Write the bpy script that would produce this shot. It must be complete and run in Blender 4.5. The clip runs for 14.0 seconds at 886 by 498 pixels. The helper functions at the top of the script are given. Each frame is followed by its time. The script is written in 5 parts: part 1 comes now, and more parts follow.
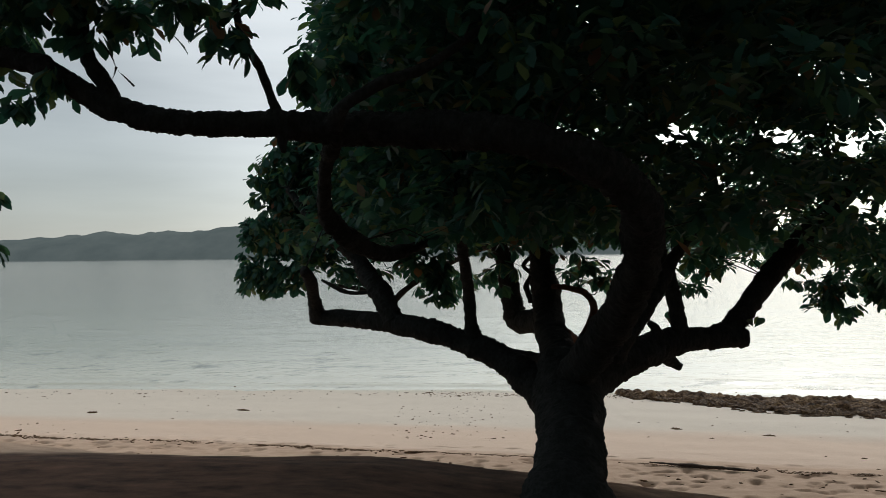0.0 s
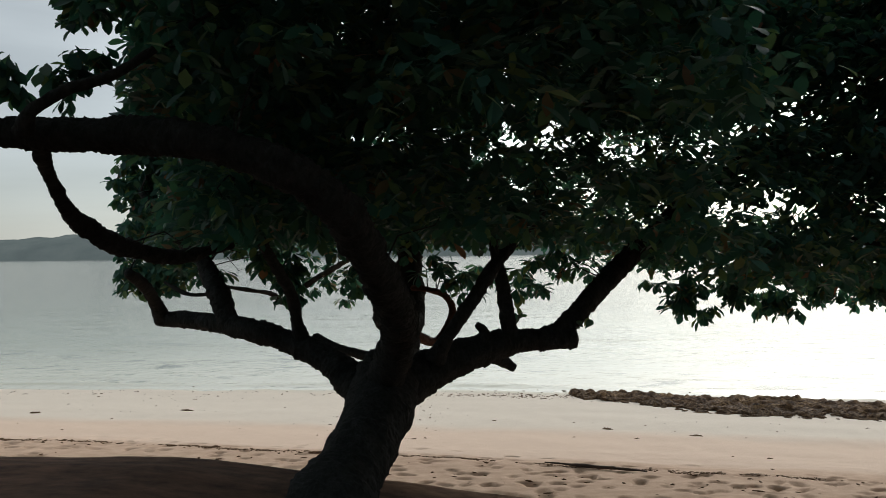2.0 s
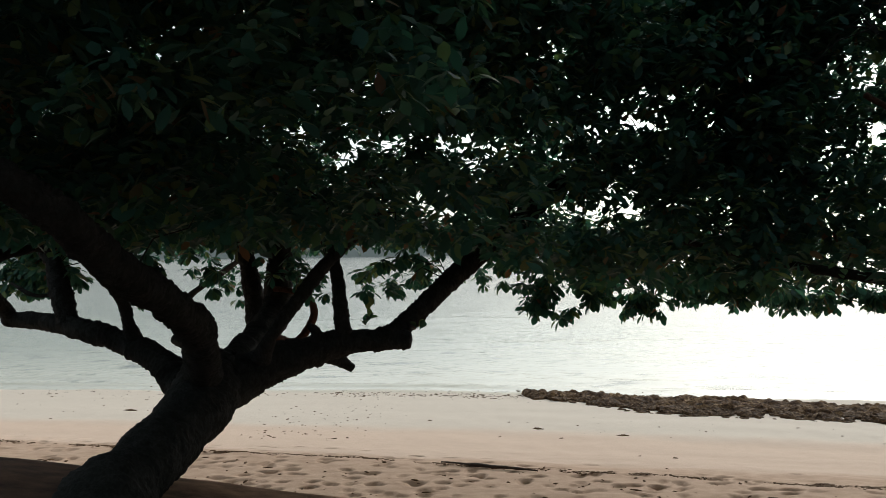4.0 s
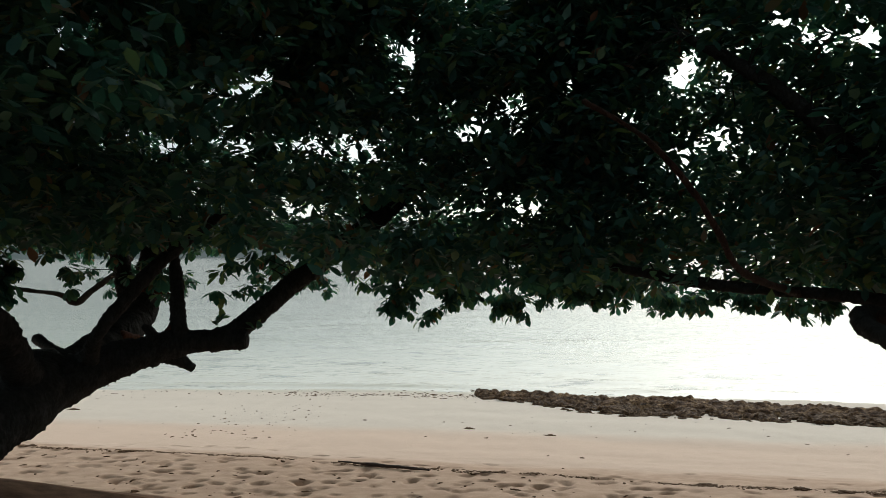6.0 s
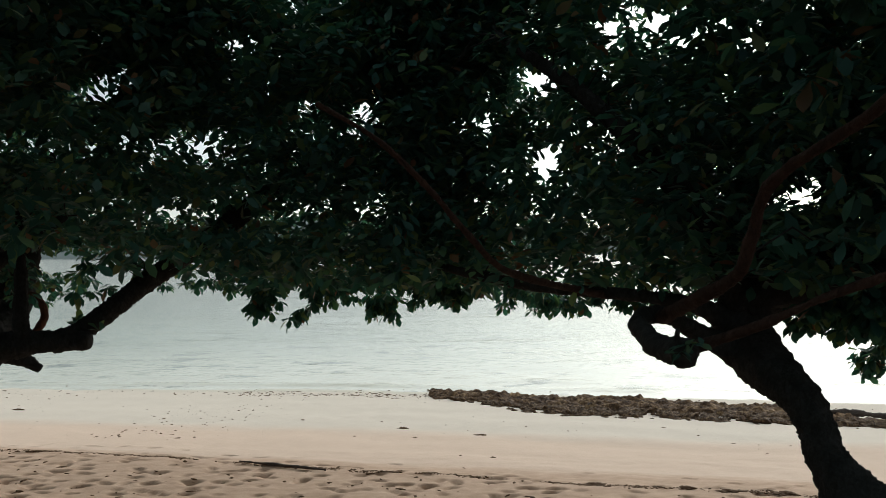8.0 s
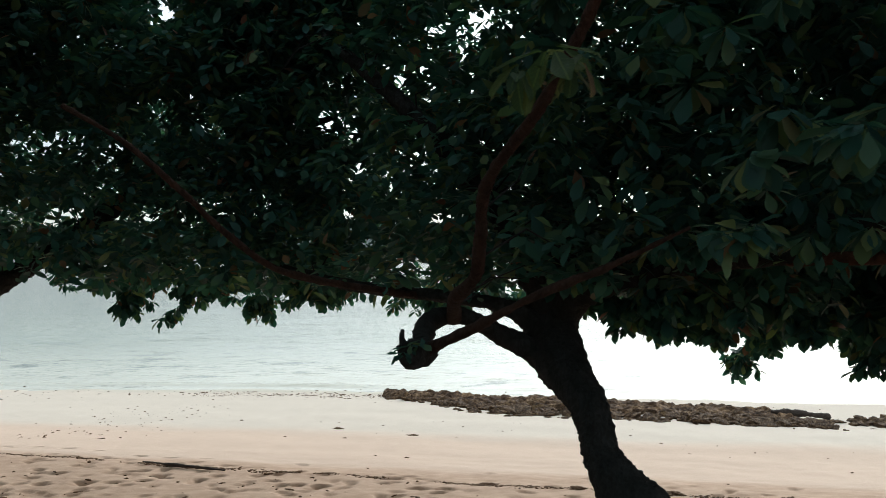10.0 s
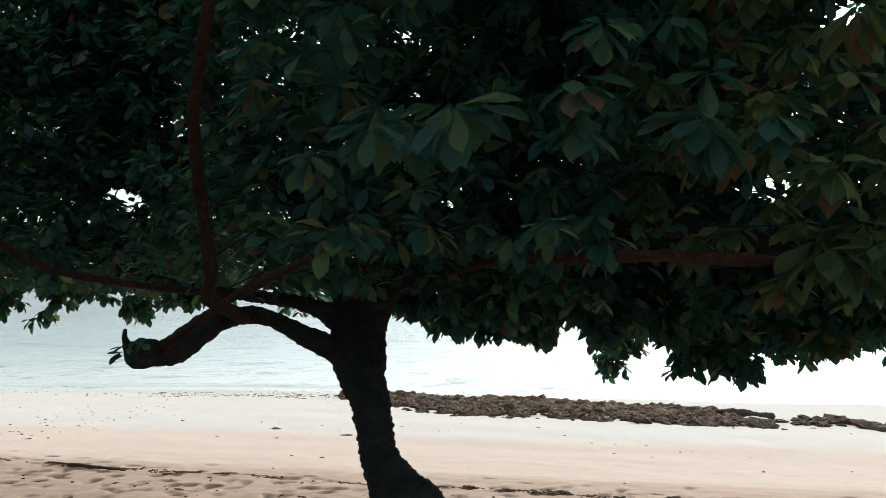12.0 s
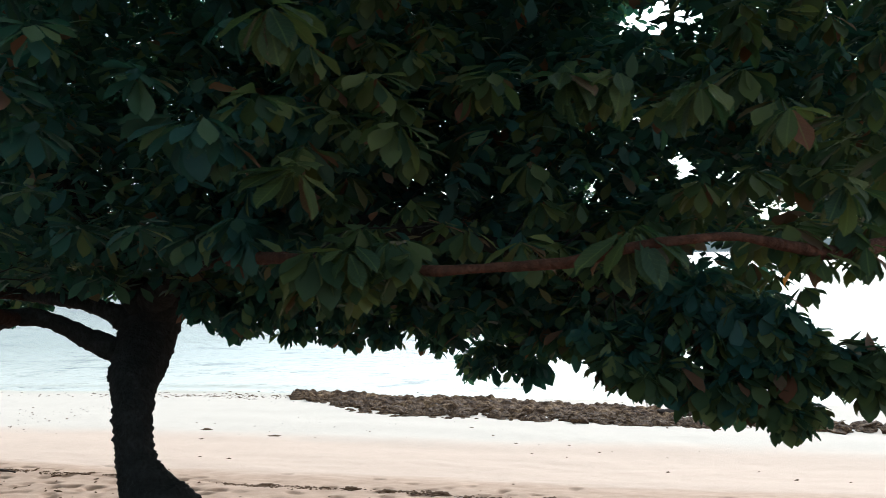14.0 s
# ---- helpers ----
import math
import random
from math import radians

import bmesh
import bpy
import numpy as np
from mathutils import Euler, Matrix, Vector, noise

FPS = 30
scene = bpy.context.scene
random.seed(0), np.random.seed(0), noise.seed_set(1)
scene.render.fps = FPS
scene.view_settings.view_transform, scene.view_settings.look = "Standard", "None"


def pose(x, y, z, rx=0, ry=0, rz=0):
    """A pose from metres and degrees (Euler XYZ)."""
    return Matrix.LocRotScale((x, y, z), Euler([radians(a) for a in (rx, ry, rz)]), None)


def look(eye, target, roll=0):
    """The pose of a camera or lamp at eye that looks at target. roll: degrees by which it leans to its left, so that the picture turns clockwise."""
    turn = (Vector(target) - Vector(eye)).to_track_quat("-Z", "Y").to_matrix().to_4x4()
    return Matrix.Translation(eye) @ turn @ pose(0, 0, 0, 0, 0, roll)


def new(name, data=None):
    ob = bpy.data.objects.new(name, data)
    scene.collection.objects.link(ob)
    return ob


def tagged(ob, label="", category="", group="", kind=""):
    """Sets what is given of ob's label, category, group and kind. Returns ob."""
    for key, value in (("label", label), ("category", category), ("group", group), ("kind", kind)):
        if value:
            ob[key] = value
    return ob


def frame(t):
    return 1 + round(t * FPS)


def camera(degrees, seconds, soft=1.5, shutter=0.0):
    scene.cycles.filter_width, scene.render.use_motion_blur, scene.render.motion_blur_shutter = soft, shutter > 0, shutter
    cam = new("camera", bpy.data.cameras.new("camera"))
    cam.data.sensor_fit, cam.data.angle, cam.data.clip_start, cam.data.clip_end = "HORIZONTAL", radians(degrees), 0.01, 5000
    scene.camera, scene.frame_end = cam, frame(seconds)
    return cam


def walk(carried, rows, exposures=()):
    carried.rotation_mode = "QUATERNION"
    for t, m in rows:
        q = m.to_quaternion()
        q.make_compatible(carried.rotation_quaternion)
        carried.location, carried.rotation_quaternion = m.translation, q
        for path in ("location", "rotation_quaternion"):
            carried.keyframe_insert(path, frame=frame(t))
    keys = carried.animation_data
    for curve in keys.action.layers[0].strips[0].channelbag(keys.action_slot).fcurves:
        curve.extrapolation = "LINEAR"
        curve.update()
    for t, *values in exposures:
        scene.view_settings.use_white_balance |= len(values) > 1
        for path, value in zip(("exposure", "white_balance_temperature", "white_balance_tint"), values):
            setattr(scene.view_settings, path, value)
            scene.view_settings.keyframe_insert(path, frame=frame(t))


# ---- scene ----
cam = camera(60.4, 14.0, 0.8, 0.2)
METRES, EYE, TILT, LEAN, TURN = 10.5, 1.6, 0.45, 0.7, 0.0
ROWS = [
    (0.0, 0.0, 0.0, 0.0, -0.0, 0.0, 0.0),
    (0.5, 0.0347, -0.0012, -0.0, 0.02, 0.03, 0.01),
    (1.0, 0.0717, -0.0031, 0.0008, -0.01, 0.0, 0.01),
    (1.5, 0.1104, -0.0047, 0.0014, -0.04, -0.0, 0.01),
    (2.0, 0.1469, -0.0058, 0.0022, -0.07, -0.02, -0.0),
    (2.5, 0.1817, -0.0076, 0.0026, -0.12, -0.01, 0.01),
    (3.0, 0.2184, -0.01, 0.0028, -0.16, 0.01, -0.0),
    (5.5, 0.3995, -0.0199, 0.0053, -0.42, -0.07, -0.14),
    (6.0, 0.436, -0.0214, 0.0058, -0.46, -0.05, -0.18),
    (6.5, 0.4718, -0.0227, 0.0059, -0.52, -0.05, -0.18),
    (7.0, 0.5062, -0.0244, 0.0064, -0.57, -0.06, -0.17),
    (7.5, 0.5419, -0.0258, 0.0069, -0.62, -0.06, -0.16),
    (8.0, 0.5762, -0.0264, 0.0073, -0.67, -0.08, -0.14),
    (10.5, 0.7456, -0.0316, 0.0086, -0.99, -0.07, -0.18),
    (11.0, 0.781, -0.0333, 0.0087, -0.99, -0.06, -0.16),
    (11.5, 0.8151, -0.0337, 0.0087, -0.99, -0.08, -0.15),
    (12.0, 0.849, -0.0339, 0.0085, -1.01, -0.06, -0.11),
    (12.5, 0.8856, -0.034, 0.0089, -1.02, -0.07, -0.08),
    (13.0, 0.922, -0.034, 0.009, -1.04, -0.09, -0.08),
    (13.5, 0.9605, -0.0341, 0.0095, -1.05, -0.09, -0.08),
    (14.0, 0.9991, -0.0345, 0.0097, -1.1, -0.08, -0.03),
]
walk(cam, [(t, pose(0, 0, EYE, TILT, LEAN, TURN) @ pose(METRES * x, METRES * y, METRES * z, 90 + pitch, roll, yaw)) for t, x, y, z, yaw, pitch, roll in ROWS],
     exposures=[(0.0, -0.4, 6300, 8), (3.0, -0.1, 6350, 8), (5.5, -0.14, 6300, 6), (8.0, -0.03, 6250, 5), (10.5, 0.41, 5960, 5), (12.5, 0.62, 5760, 6), (14.0, 0.76, 5660, 6)])

# ---- sky and sun: bright overcast, the sun veiled by cloud ahead and to the right ----
SUN_AZ, SUN_EL = radians(27), radians(26)
TO_SUN = Vector((math.sin(SUN_AZ) * math.cos(SUN_EL), math.cos(SUN_AZ) * math.cos(SUN_EL), math.sin(SUN_EL)))


def make_world():
    world = bpy.data.worlds.new("overcast_sky")
    scene.world = world
    world.use_nodes = True
    nt = world.node_tree
    nd, ln = nt.nodes, nt.links
    nd.clear()
    out = nd.new("ShaderNodeOutputWorld")
    sky = nd.new("ShaderNodeTexSky")
    sky.sky_type = "NISHITA"
    sky.sun_disc = False
    sky.sun_elevation, sky.sun_rotation = SUN_EL, SUN_AZ
    blue = nd.new("ShaderNodeBackground")
    blue.inputs["Strength"].default_value = 0.03
    ln.new(sky.outputs[0], blue.inputs["Color"])
    # cloud deck: a soft glow round the veiled sun, low streaks of thicker cloud
    tc = nd.new("ShaderNodeTexCoord")
    nrm = nd.new("ShaderNodeVectorMath")
    nrm.operation = "NORMALIZE"
    ln.new(tc.outputs["Generated"], nrm.inputs[0])
    dot = nd.new("ShaderNodeVectorMath")
    dot.operation = "DOT_PRODUCT"
    dot.inputs[1].default_value = TO_SUN
    ln.new(nrm.outputs[0], dot.inputs[0])
    ramp = nd.new("ShaderNodeValToRGB")
    cr = ramp.color_ramp
    cr.interpolation = "EASE"
    cr.elements[0].position, cr.elements[0].color = 0.0, (0.225, 0.272, 0.282, 1)
    cr.elements[1].position, cr.elements[1].color = 1.0, (1.0, 0.99, 0.95, 1)
    for p, c in ((0.50, (0.180, 0.203, 0.207)), (0.70, (0.152, 0.157, 0.155)), (0.80, (0.175, 0.182, 0.179)), (0.91, (0.335, 0.340, 0.334)), (0.955, (0.52, 0.53, 0.515))):
        e = cr.elements.new(p)
        e.color = (*c, 1)
    mr = nd.new("ShaderNodeMapRange")
    mr.inputs["From Min"].default_value, mr.inputs["From Max"].default_value = -1.0, 1.0
    ln.new(dot.outputs["Value"], mr.inputs["Value"])
    ln.new(mr.outputs[0], ramp.inputs[0])
    mp = nd.new("ShaderNodeMapping")
    mp.inputs["Scale"].default_value = (1.0, 1.0, 7.0)
    ln.new(nrm.outputs[0], mp.inputs[0])
    nz = nd.new("ShaderNodeTexNoise")
    nz.inputs["Scale"].default_value, nz.inputs["Detail"].default_value = 2.4, 5.0
    ln.new(mp.outputs[0], nz.inputs["Vector"])
    mr2 = nd.new("ShaderNodeMapRange")
    mr2.inputs["From Min"].default_value, mr2.inputs["From Max"].default_value = 0.3, 0.7
    mr2.inputs["To Min"].default_value, mr2.inputs["To Max"].default_value = 0.86, 1.12
    ln.new(nz.outputs["Fac"], mr2.inputs["Value"])
    deck = nd.new("ShaderNodeBackground")
    ln.new(ramp.outputs["Color"], deck.inputs["Color"])
    st = nd.new("ShaderNodeMath")
    st.operation = "MULTIPLY"
    st.inputs[1].default_value = CLOUD
    ln.new(mr2.outputs[0], st.inputs[0])
    ln.new(st.outputs[0], deck.inputs["Strength"])
    add = nd.new("ShaderNodeAddShader")
    ln.new(blue.outputs[0], add.inputs[0])
    ln.new(deck.outputs[0], add.inputs[1])
    ln.new(add.outputs[0], out.inputs["Surface"])


CLOUD = 2.7
make_world()
sun = new("sun", bpy.data.lights.new("sun", "SUN"))
sun.data.energy, sun.data.angle, sun.data.color = 1.55, radians(16), (1.0, 0.95, 0.88)
sun.matrix_world = look(TO_SUN * 60, (0, 0, 0))


# ---- materials ----
def material(name, rough=0.8, spec=0.3):
    m = bpy.data.materials.new(name)
    m.use_nodes = True
    nt = m.node_tree
    b = nt.nodes["Principled BSDF"]
    b.inputs["Roughness"].default_value = rough
    b.inputs["Specular IOR Level"].default_value = spec
    return m, nt, b


def noise_node(nt, scale, detail=4.0, rough=0.55, vec=None, stretch=None):
    n = nt.nodes.new("ShaderNodeTexNoise")
    n.inputs["Scale"].default_value, n.inputs["Detail"].default_value, n.inputs["Roughness"].default_value = scale, detail, rough
    if vec is None:
        vec = nt.nodes.new("ShaderNodeTexCoord").outputs["Object"]
    if stretch:
        mp = nt.nodes.new("ShaderNodeMapping")
        mp.inputs["Scale"].default_value = stretch
        nt.links.new(vec, mp.inputs[0])
        vec = mp.outputs[0]
    nt.links.new(vec, n.inputs["Vector"])
    return n.outputs["Fac"]


def ramp_node(nt, fac, stops):
    r = nt.nodes.new("ShaderNodeValToRGB")
    cr = r.color_ramp
    for i, (p, c) in enumerate(stops):
        e = cr.elements[i] if i < 2 else cr.elements.new(p)
        e.position, e.color = p, (*c, 1)
    nt.links.new(fac, r.inputs[0])
    return r.outputs["Color"]


def mix_node(nt, a, b, fac, mode="MIX"):
    m = nt.nodes.new("ShaderNodeMix")
    m.data_type, m.blend_type = "RGBA", mode
    for s, v in ((m.inputs[0], fac), (m.inputs[6], a), (m.inputs[7], b)):
        if isinstance(v, (int, float)):
            s.default_value = v
        elif isinstance(v, tuple):
            s.default_value = (*v, 1)
        else:
            nt.links.new(v, s)
    return m.outputs[2]


def range_node(nt, v, a, b, c=0.0, d=1.0):
    m = nt.nodes.new("ShaderNodeMapRange")
    m.interpolation_type = "SMOOTHSTEP"
    for k, x in zip(("From Min", "From Max", "To Min", "To Max"), (a, b, c, d)):
        m.inputs[k].default_value = x
    nt.links.new(v, m.inputs["Value"])
    return m.outputs[0]


def math_node(nt, op, a, b):
    m = nt.nodes.new("ShaderNodeMath")
    m.operation = op
    for s, v in zip(m.inputs, (a, b)):
        if isinstance(v, (int, float)):
            s.default_value = v
        else:
            nt.links.new(v, s)
    return m.outputs[0]


def bump(nt, b, height, strength, dist=0.02):
    n = nt.nodes.new("ShaderNodeBump")
    n.inputs["Strength"].default_value, n.inputs["Distance"].default_value = strength, dist
    nt.links.new(height, n.inputs["Height"])
    nt.links.new(n.outputs[0], b.inputs["Normal"])


def leaf_material(name, parts, tones):
    m, nt, b = material(name, 0.5, 0.2)
    if parts:
        rnd = nt.nodes.new("ShaderNodeObjectInfo").outputs["Random"]
    else:
        rnd = nt.nodes.new("ShaderNodeNewGeometry").outputs["Random Per Island"]
    col = ramp_node(nt, rnd, tones)
    blot = noise_node(nt, 26.0, 3.0)
    col = mix_node(nt, col, (0.11, 0.075, 0.035), range_node(nt, blot, 0.64, 0.78, 0.0, 0.3))
    if parts:
        # pale midrib and side veins, in the leaf's own coordinates
        sep = nt.nodes.new("ShaderNodeSeparateXYZ")
        nt.links.new(nt.nodes.new("ShaderNodeTexCoord").outputs["Object"], sep.inputs[0])
        ax = math_node(nt, "ABSOLUTE", sep.outputs[0], 0.0)
        rib = range_node(nt, ax, 0.006, 0.016, 0.40, 0.0)
        wave = math_node(nt, "SINE", math_node(nt, "MULTIPLY", math_node(nt, "SUBTRACT", sep.outputs[1], math_node(nt, "MULTIPLY", ax, 0.9)), 62.0), 0.0)
        vein = range_node(nt, wave, 0.75, 1.0, 0.0, 0.10)
        col = mix_node(nt, col, (0.16, 0.20, 0.07), math_node(nt, "MAXIMUM", rib, vein))
    nt.links.new(col, b.inputs["Base Color"])
    bump(nt, b, noise_node(nt, 60.0, 2.0), 0.25, 0.004)
    tr = nt.nodes.new("ShaderNodeBsdfTranslucent")
    lit = mix_node(nt, col, (1.7, 2.1, 1.35), 1.0, "MULTIPLY")
    nt.links.new(lit, tr.inputs["Color"])
    mx = nt.nodes.new("ShaderNodeMixShader")
    mx.inputs[0].default_value = 0.38
    nt.links.new(b.outputs[0], mx.inputs[1])
    nt.links.new(tr.outputs[0], mx.inputs[2])
    nt.links.new(mx.outputs[0], nt.nodes["Material Output"].inputs["Surface"])
    return m


# two palettes of one leaf: crown shade and open light are put into the colour
SHADED_TONES = [(0.0, (0.021, 0.064, 0.060)), (0.6, (0.029, 0.076, 0.064)), (0.84, (0.052, 0.100, 0.060)), (0.95, (0.105, 0.138, 0.062)), (0.98, (0.095, 0.070, 0.048)), (1.0, (0.140, 0.064, 0.042))]
LIT_TONES = [(0.00, (0.025, 0.050, 0.029)), (0.45, (0.040, 0.065, 0.030)), (0.75, (0.069, 0.091, 0.036)), (0.93, (0.096, 0.114, 0.042)), (0.965, (0.082, 0.055, 0.034)), (1.00, (0.120, 0.050, 0.031))]
LEAF = leaf_material("almond_leaf", False, SHADED_TONES)
LEAF_PART = leaf_material("almond_leaf_single", True, SHADED_TONES)
LIT_LEAF = leaf_material("lit_almond_leaf", False, LIT_TONES)
LIT_LEAF_PART = leaf_material("lit_almond_leaf_single", True, LIT_TONES)
WITHERED = leaf_material("withered_leaf", True, [(0.0, (0.62, 0.25, 0.03)), (1.0, (0.70, 0.33, 0.05))])


def bark_material(name, tint):
    m, nt, b = material(name, 0.9, 0.2)
    n1 = noise_node(nt, 9.0, 6.0, 0.65)
    n2 = noise_node(nt, 45.0, 5.0, 0.6, stretch=(1, 1, 0.5))
    col = ramp_node(nt, n1, [(0.25, (0.040, 0.026, 0.020)), (0.55, (0.100, 0.062, 0.046)), (0.8, (0.170, 0.110, 0.085))])
    col = mix_node(nt, col, (0.5, 0.45, 0.42), range_node(nt, n2, 0.35, 0.65, 0.0, 0.8), "MULTIPLY")
    col = mix_node(nt, col, tint, 1.0, "MULTIPLY")
    nt.links.new(col, b.inputs["Base Color"])
    bump(nt, b, math_node(nt, "ADD", n1, n2), 0.8, 0.03)
    return m


BARK = bark_material("bark", (0.27, 0.44, 0.56))
YOUNG_BARK = bark_material("young_bark", (0.90, 0.62, 0.50))
# darker copy of the young bark: the shade on these branches is in its tint
SHADED_YOUNG_BARK = bark_material("shaded_young_bark", (0.46, 0.38, 0.36))


def ground_material():
    m, nt, b = material("beach_sand", 0.95, 0.15)
    pos = nt.nodes.new("ShaderNodeTexCoord").outputs["Object"]
    sep = nt.nodes.new("ShaderNodeSeparateXYZ")
    nt.links.new(pos, sep.inputs[0])
    x, y = sep.outputs[0], sep.outputs[1]
    big = noise_node(nt, 0.5, 4.0, 0.6, pos, (0.35, 1.0, 1.0))
    fine = noise_node(nt, 90.0, 3.0, 0.7, pos)
    mid = noise_node(nt, 6.0, 5.0, 0.6, pos, (0.6, 1.0, 1.0))
    # distance up the beach, measured across the tide lines
    u = math_node(nt, "ADD", y, math_node(nt, "MULTIPLY", x, 0.16))
    u = math_node(nt, "ADD", u, math_node(nt, "MULTIPLY", math_node(nt, "SUBTRACT", big, 0.5), 1.6))
    dry = ramp_node(nt, mid, [(0.2, (0.590, 0.445, 0.346)), (0.8, (0.650, 0.489, 0.385))])
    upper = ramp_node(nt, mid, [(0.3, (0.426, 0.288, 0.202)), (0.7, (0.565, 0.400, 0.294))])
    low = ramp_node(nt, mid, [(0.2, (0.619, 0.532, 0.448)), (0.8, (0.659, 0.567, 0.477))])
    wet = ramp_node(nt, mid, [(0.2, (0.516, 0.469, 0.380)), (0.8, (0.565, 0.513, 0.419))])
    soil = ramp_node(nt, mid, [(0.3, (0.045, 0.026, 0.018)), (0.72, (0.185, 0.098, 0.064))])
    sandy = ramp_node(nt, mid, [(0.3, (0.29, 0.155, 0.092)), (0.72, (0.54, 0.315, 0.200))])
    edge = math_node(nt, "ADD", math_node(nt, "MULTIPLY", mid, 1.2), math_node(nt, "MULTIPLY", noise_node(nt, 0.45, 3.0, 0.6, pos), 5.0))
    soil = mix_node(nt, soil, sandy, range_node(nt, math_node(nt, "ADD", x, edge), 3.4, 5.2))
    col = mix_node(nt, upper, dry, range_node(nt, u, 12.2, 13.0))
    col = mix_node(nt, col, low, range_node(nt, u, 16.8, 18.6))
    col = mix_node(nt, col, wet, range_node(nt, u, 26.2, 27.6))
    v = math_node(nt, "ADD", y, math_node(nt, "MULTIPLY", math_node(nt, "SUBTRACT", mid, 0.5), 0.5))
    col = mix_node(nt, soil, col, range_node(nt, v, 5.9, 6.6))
    col = mix_node(nt, col, (0.72, 0.70, 0.68), range_node(nt, fine, 0.35, 0.7, 0.0, 0.55), "MULTIPLY")
    nt.links.new(col, b.inputs["Base Color"])
    nt.links.new(range_node(nt, u, 26.2, 28.0, 0.95, 0.5), b.inputs["Roughness"])
    bump(nt, b, math_node(nt, "ADD", math_node(nt, "MULTIPLY", fine, 0.5), mid), 0.5, 0.02)
    return m


SAND = ground_material()


def water_material():
    m, nt, b = material("sea_water", 0.11, 0.37)
    pos = nt.nodes.new("ShaderNodeTexCoord").outputs["Object"]
    sep = nt.nodes.new("ShaderNodeSeparateXYZ")
    nt.links.new(pos, sep.inputs[0])
    patch = noise_node(nt, 0.05, 4.0, 0.6, pos, (0.3, 1.0, 1.0))
    d = math_node(nt, "ADD", sep.outputs[1], math_node(nt, "MULTIPLY", patch, 12.0))
    col = ramp_node(nt, range_node(nt, d, 30.0, 160.0), [(0.0, (0.55, 0.515, 0.42)), (0.02, (0.42, 0.415, 0.33)), (0.06, (0.242, 0.262, 0.202)), (0.25, (0.130, 0.150, 0.112)), (1.0, (0.085, 0.092, 0.074))])
    # dark ripple faces, put into the water colour as short noise dashes
    dash = noise_node(nt, 1.0, 5.0, 0.7, pos, (0.42, 0.8, 1.0))
    col = mix_node(nt, col, (0.29, 0.32, 0.30), range_node(nt, dash, 0.55, 0.68, 0.0, 1.0), "MULTIPLY")
    nt.links.new(col, b.inputs["Base Color"])
    b.inputs["IOR"].default_value = 1.33
    w1 = noise_node(nt, 1.1, 3.0, 0.6, pos, (0.8, 1.0, 1.0))
    w2 = noise_node(nt, 4.0, 3.0, 0.6, pos, (0.7, 1.0, 1.0))
    w3 = noise_node(nt, 0.16, 2.0, 0.5, pos, (0.5, 1.0, 1.0))
    h = math_node(nt, "ADD", math_node(nt, "MULTIPLY", w1, 1.0), math_node(nt, "MULTIPLY", w2, 0.22))
    h = math_node(nt, "ADD", h, math_node(nt, "MULTIPLY", w3, 2.0))
    bump(nt, b, h, 0.65, 0.085)
    return m


WATER = water_material()


def rock_material():
    m, nt, b = material("reef_rock", 0.9, 0.25)
    n1 = noise_node(nt, 2.2, 6.0, 0.65)
    n2 = noise_node(nt, 16.0, 5.0, 0.7)
    col = ramp_node(nt, n1, [(0.30, (0.045, 0.025, 0.015)), (0.49, (0.140, 0.078, 0.040)), (0.70, (0.440, 0.280, 0.150))])
    col = mix_node(nt, col, (0.24, 0.18, 0.15), range_node(nt, n2, 0.44, 0.62, 0.0, 0.92), "MULTIPLY")
    nt.links.new(col, b.inputs["Base Color"])
    bump(nt, b, math_node(nt, "ADD", n1, n2), 1.0, 0.08)
    return m


ROCK = rock_material()


def plain_material(name, lo, hi, scale, rough=0.9):
    m, nt, b = material(name, rough, 0.2)
    n1 = noise_node(nt, scale, 5.0, 0.65)
    nt.links.new(ramp_node(nt, n1, [(0.3, lo), (0.7, hi)]), b.inputs["Base Color"])
    bump(nt, b, n1, 0.6, 0.01)
    return m


WEED = plain_material("dry_seaweed", (0.040, 0.021, 0.011), (0.165, 0.090, 0.042), 30.0)
DRIFT = plain_material("driftwood", (0.035, 0.026, 0.022), (0.10, 0.075, 0.06), 20.0)


def island_material():
    # a far coast: haze is put into its grey colour and a faint glow of its own
    m, nt, b = material("hazy_island", 1.0, 0.0)
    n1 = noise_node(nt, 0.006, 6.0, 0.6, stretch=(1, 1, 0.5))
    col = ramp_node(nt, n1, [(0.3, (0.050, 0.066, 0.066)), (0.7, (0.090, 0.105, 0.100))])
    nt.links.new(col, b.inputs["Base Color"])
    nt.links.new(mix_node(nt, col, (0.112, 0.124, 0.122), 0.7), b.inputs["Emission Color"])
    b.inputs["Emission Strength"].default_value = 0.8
    return m


ISLAND = island_material()


# ---- mesh helpers ----
def mesh_from(name, verts, faces, mat, smooth=True):
    me = bpy.data.meshes.new(name)
    me.from_pydata([tuple(v) for v in verts], [], faces)
    me.materials.append(mat)
    if smooth:
        me.polygons.foreach_set("use_smooth", [True] * len(me.polygons))
    me.update()
    return me


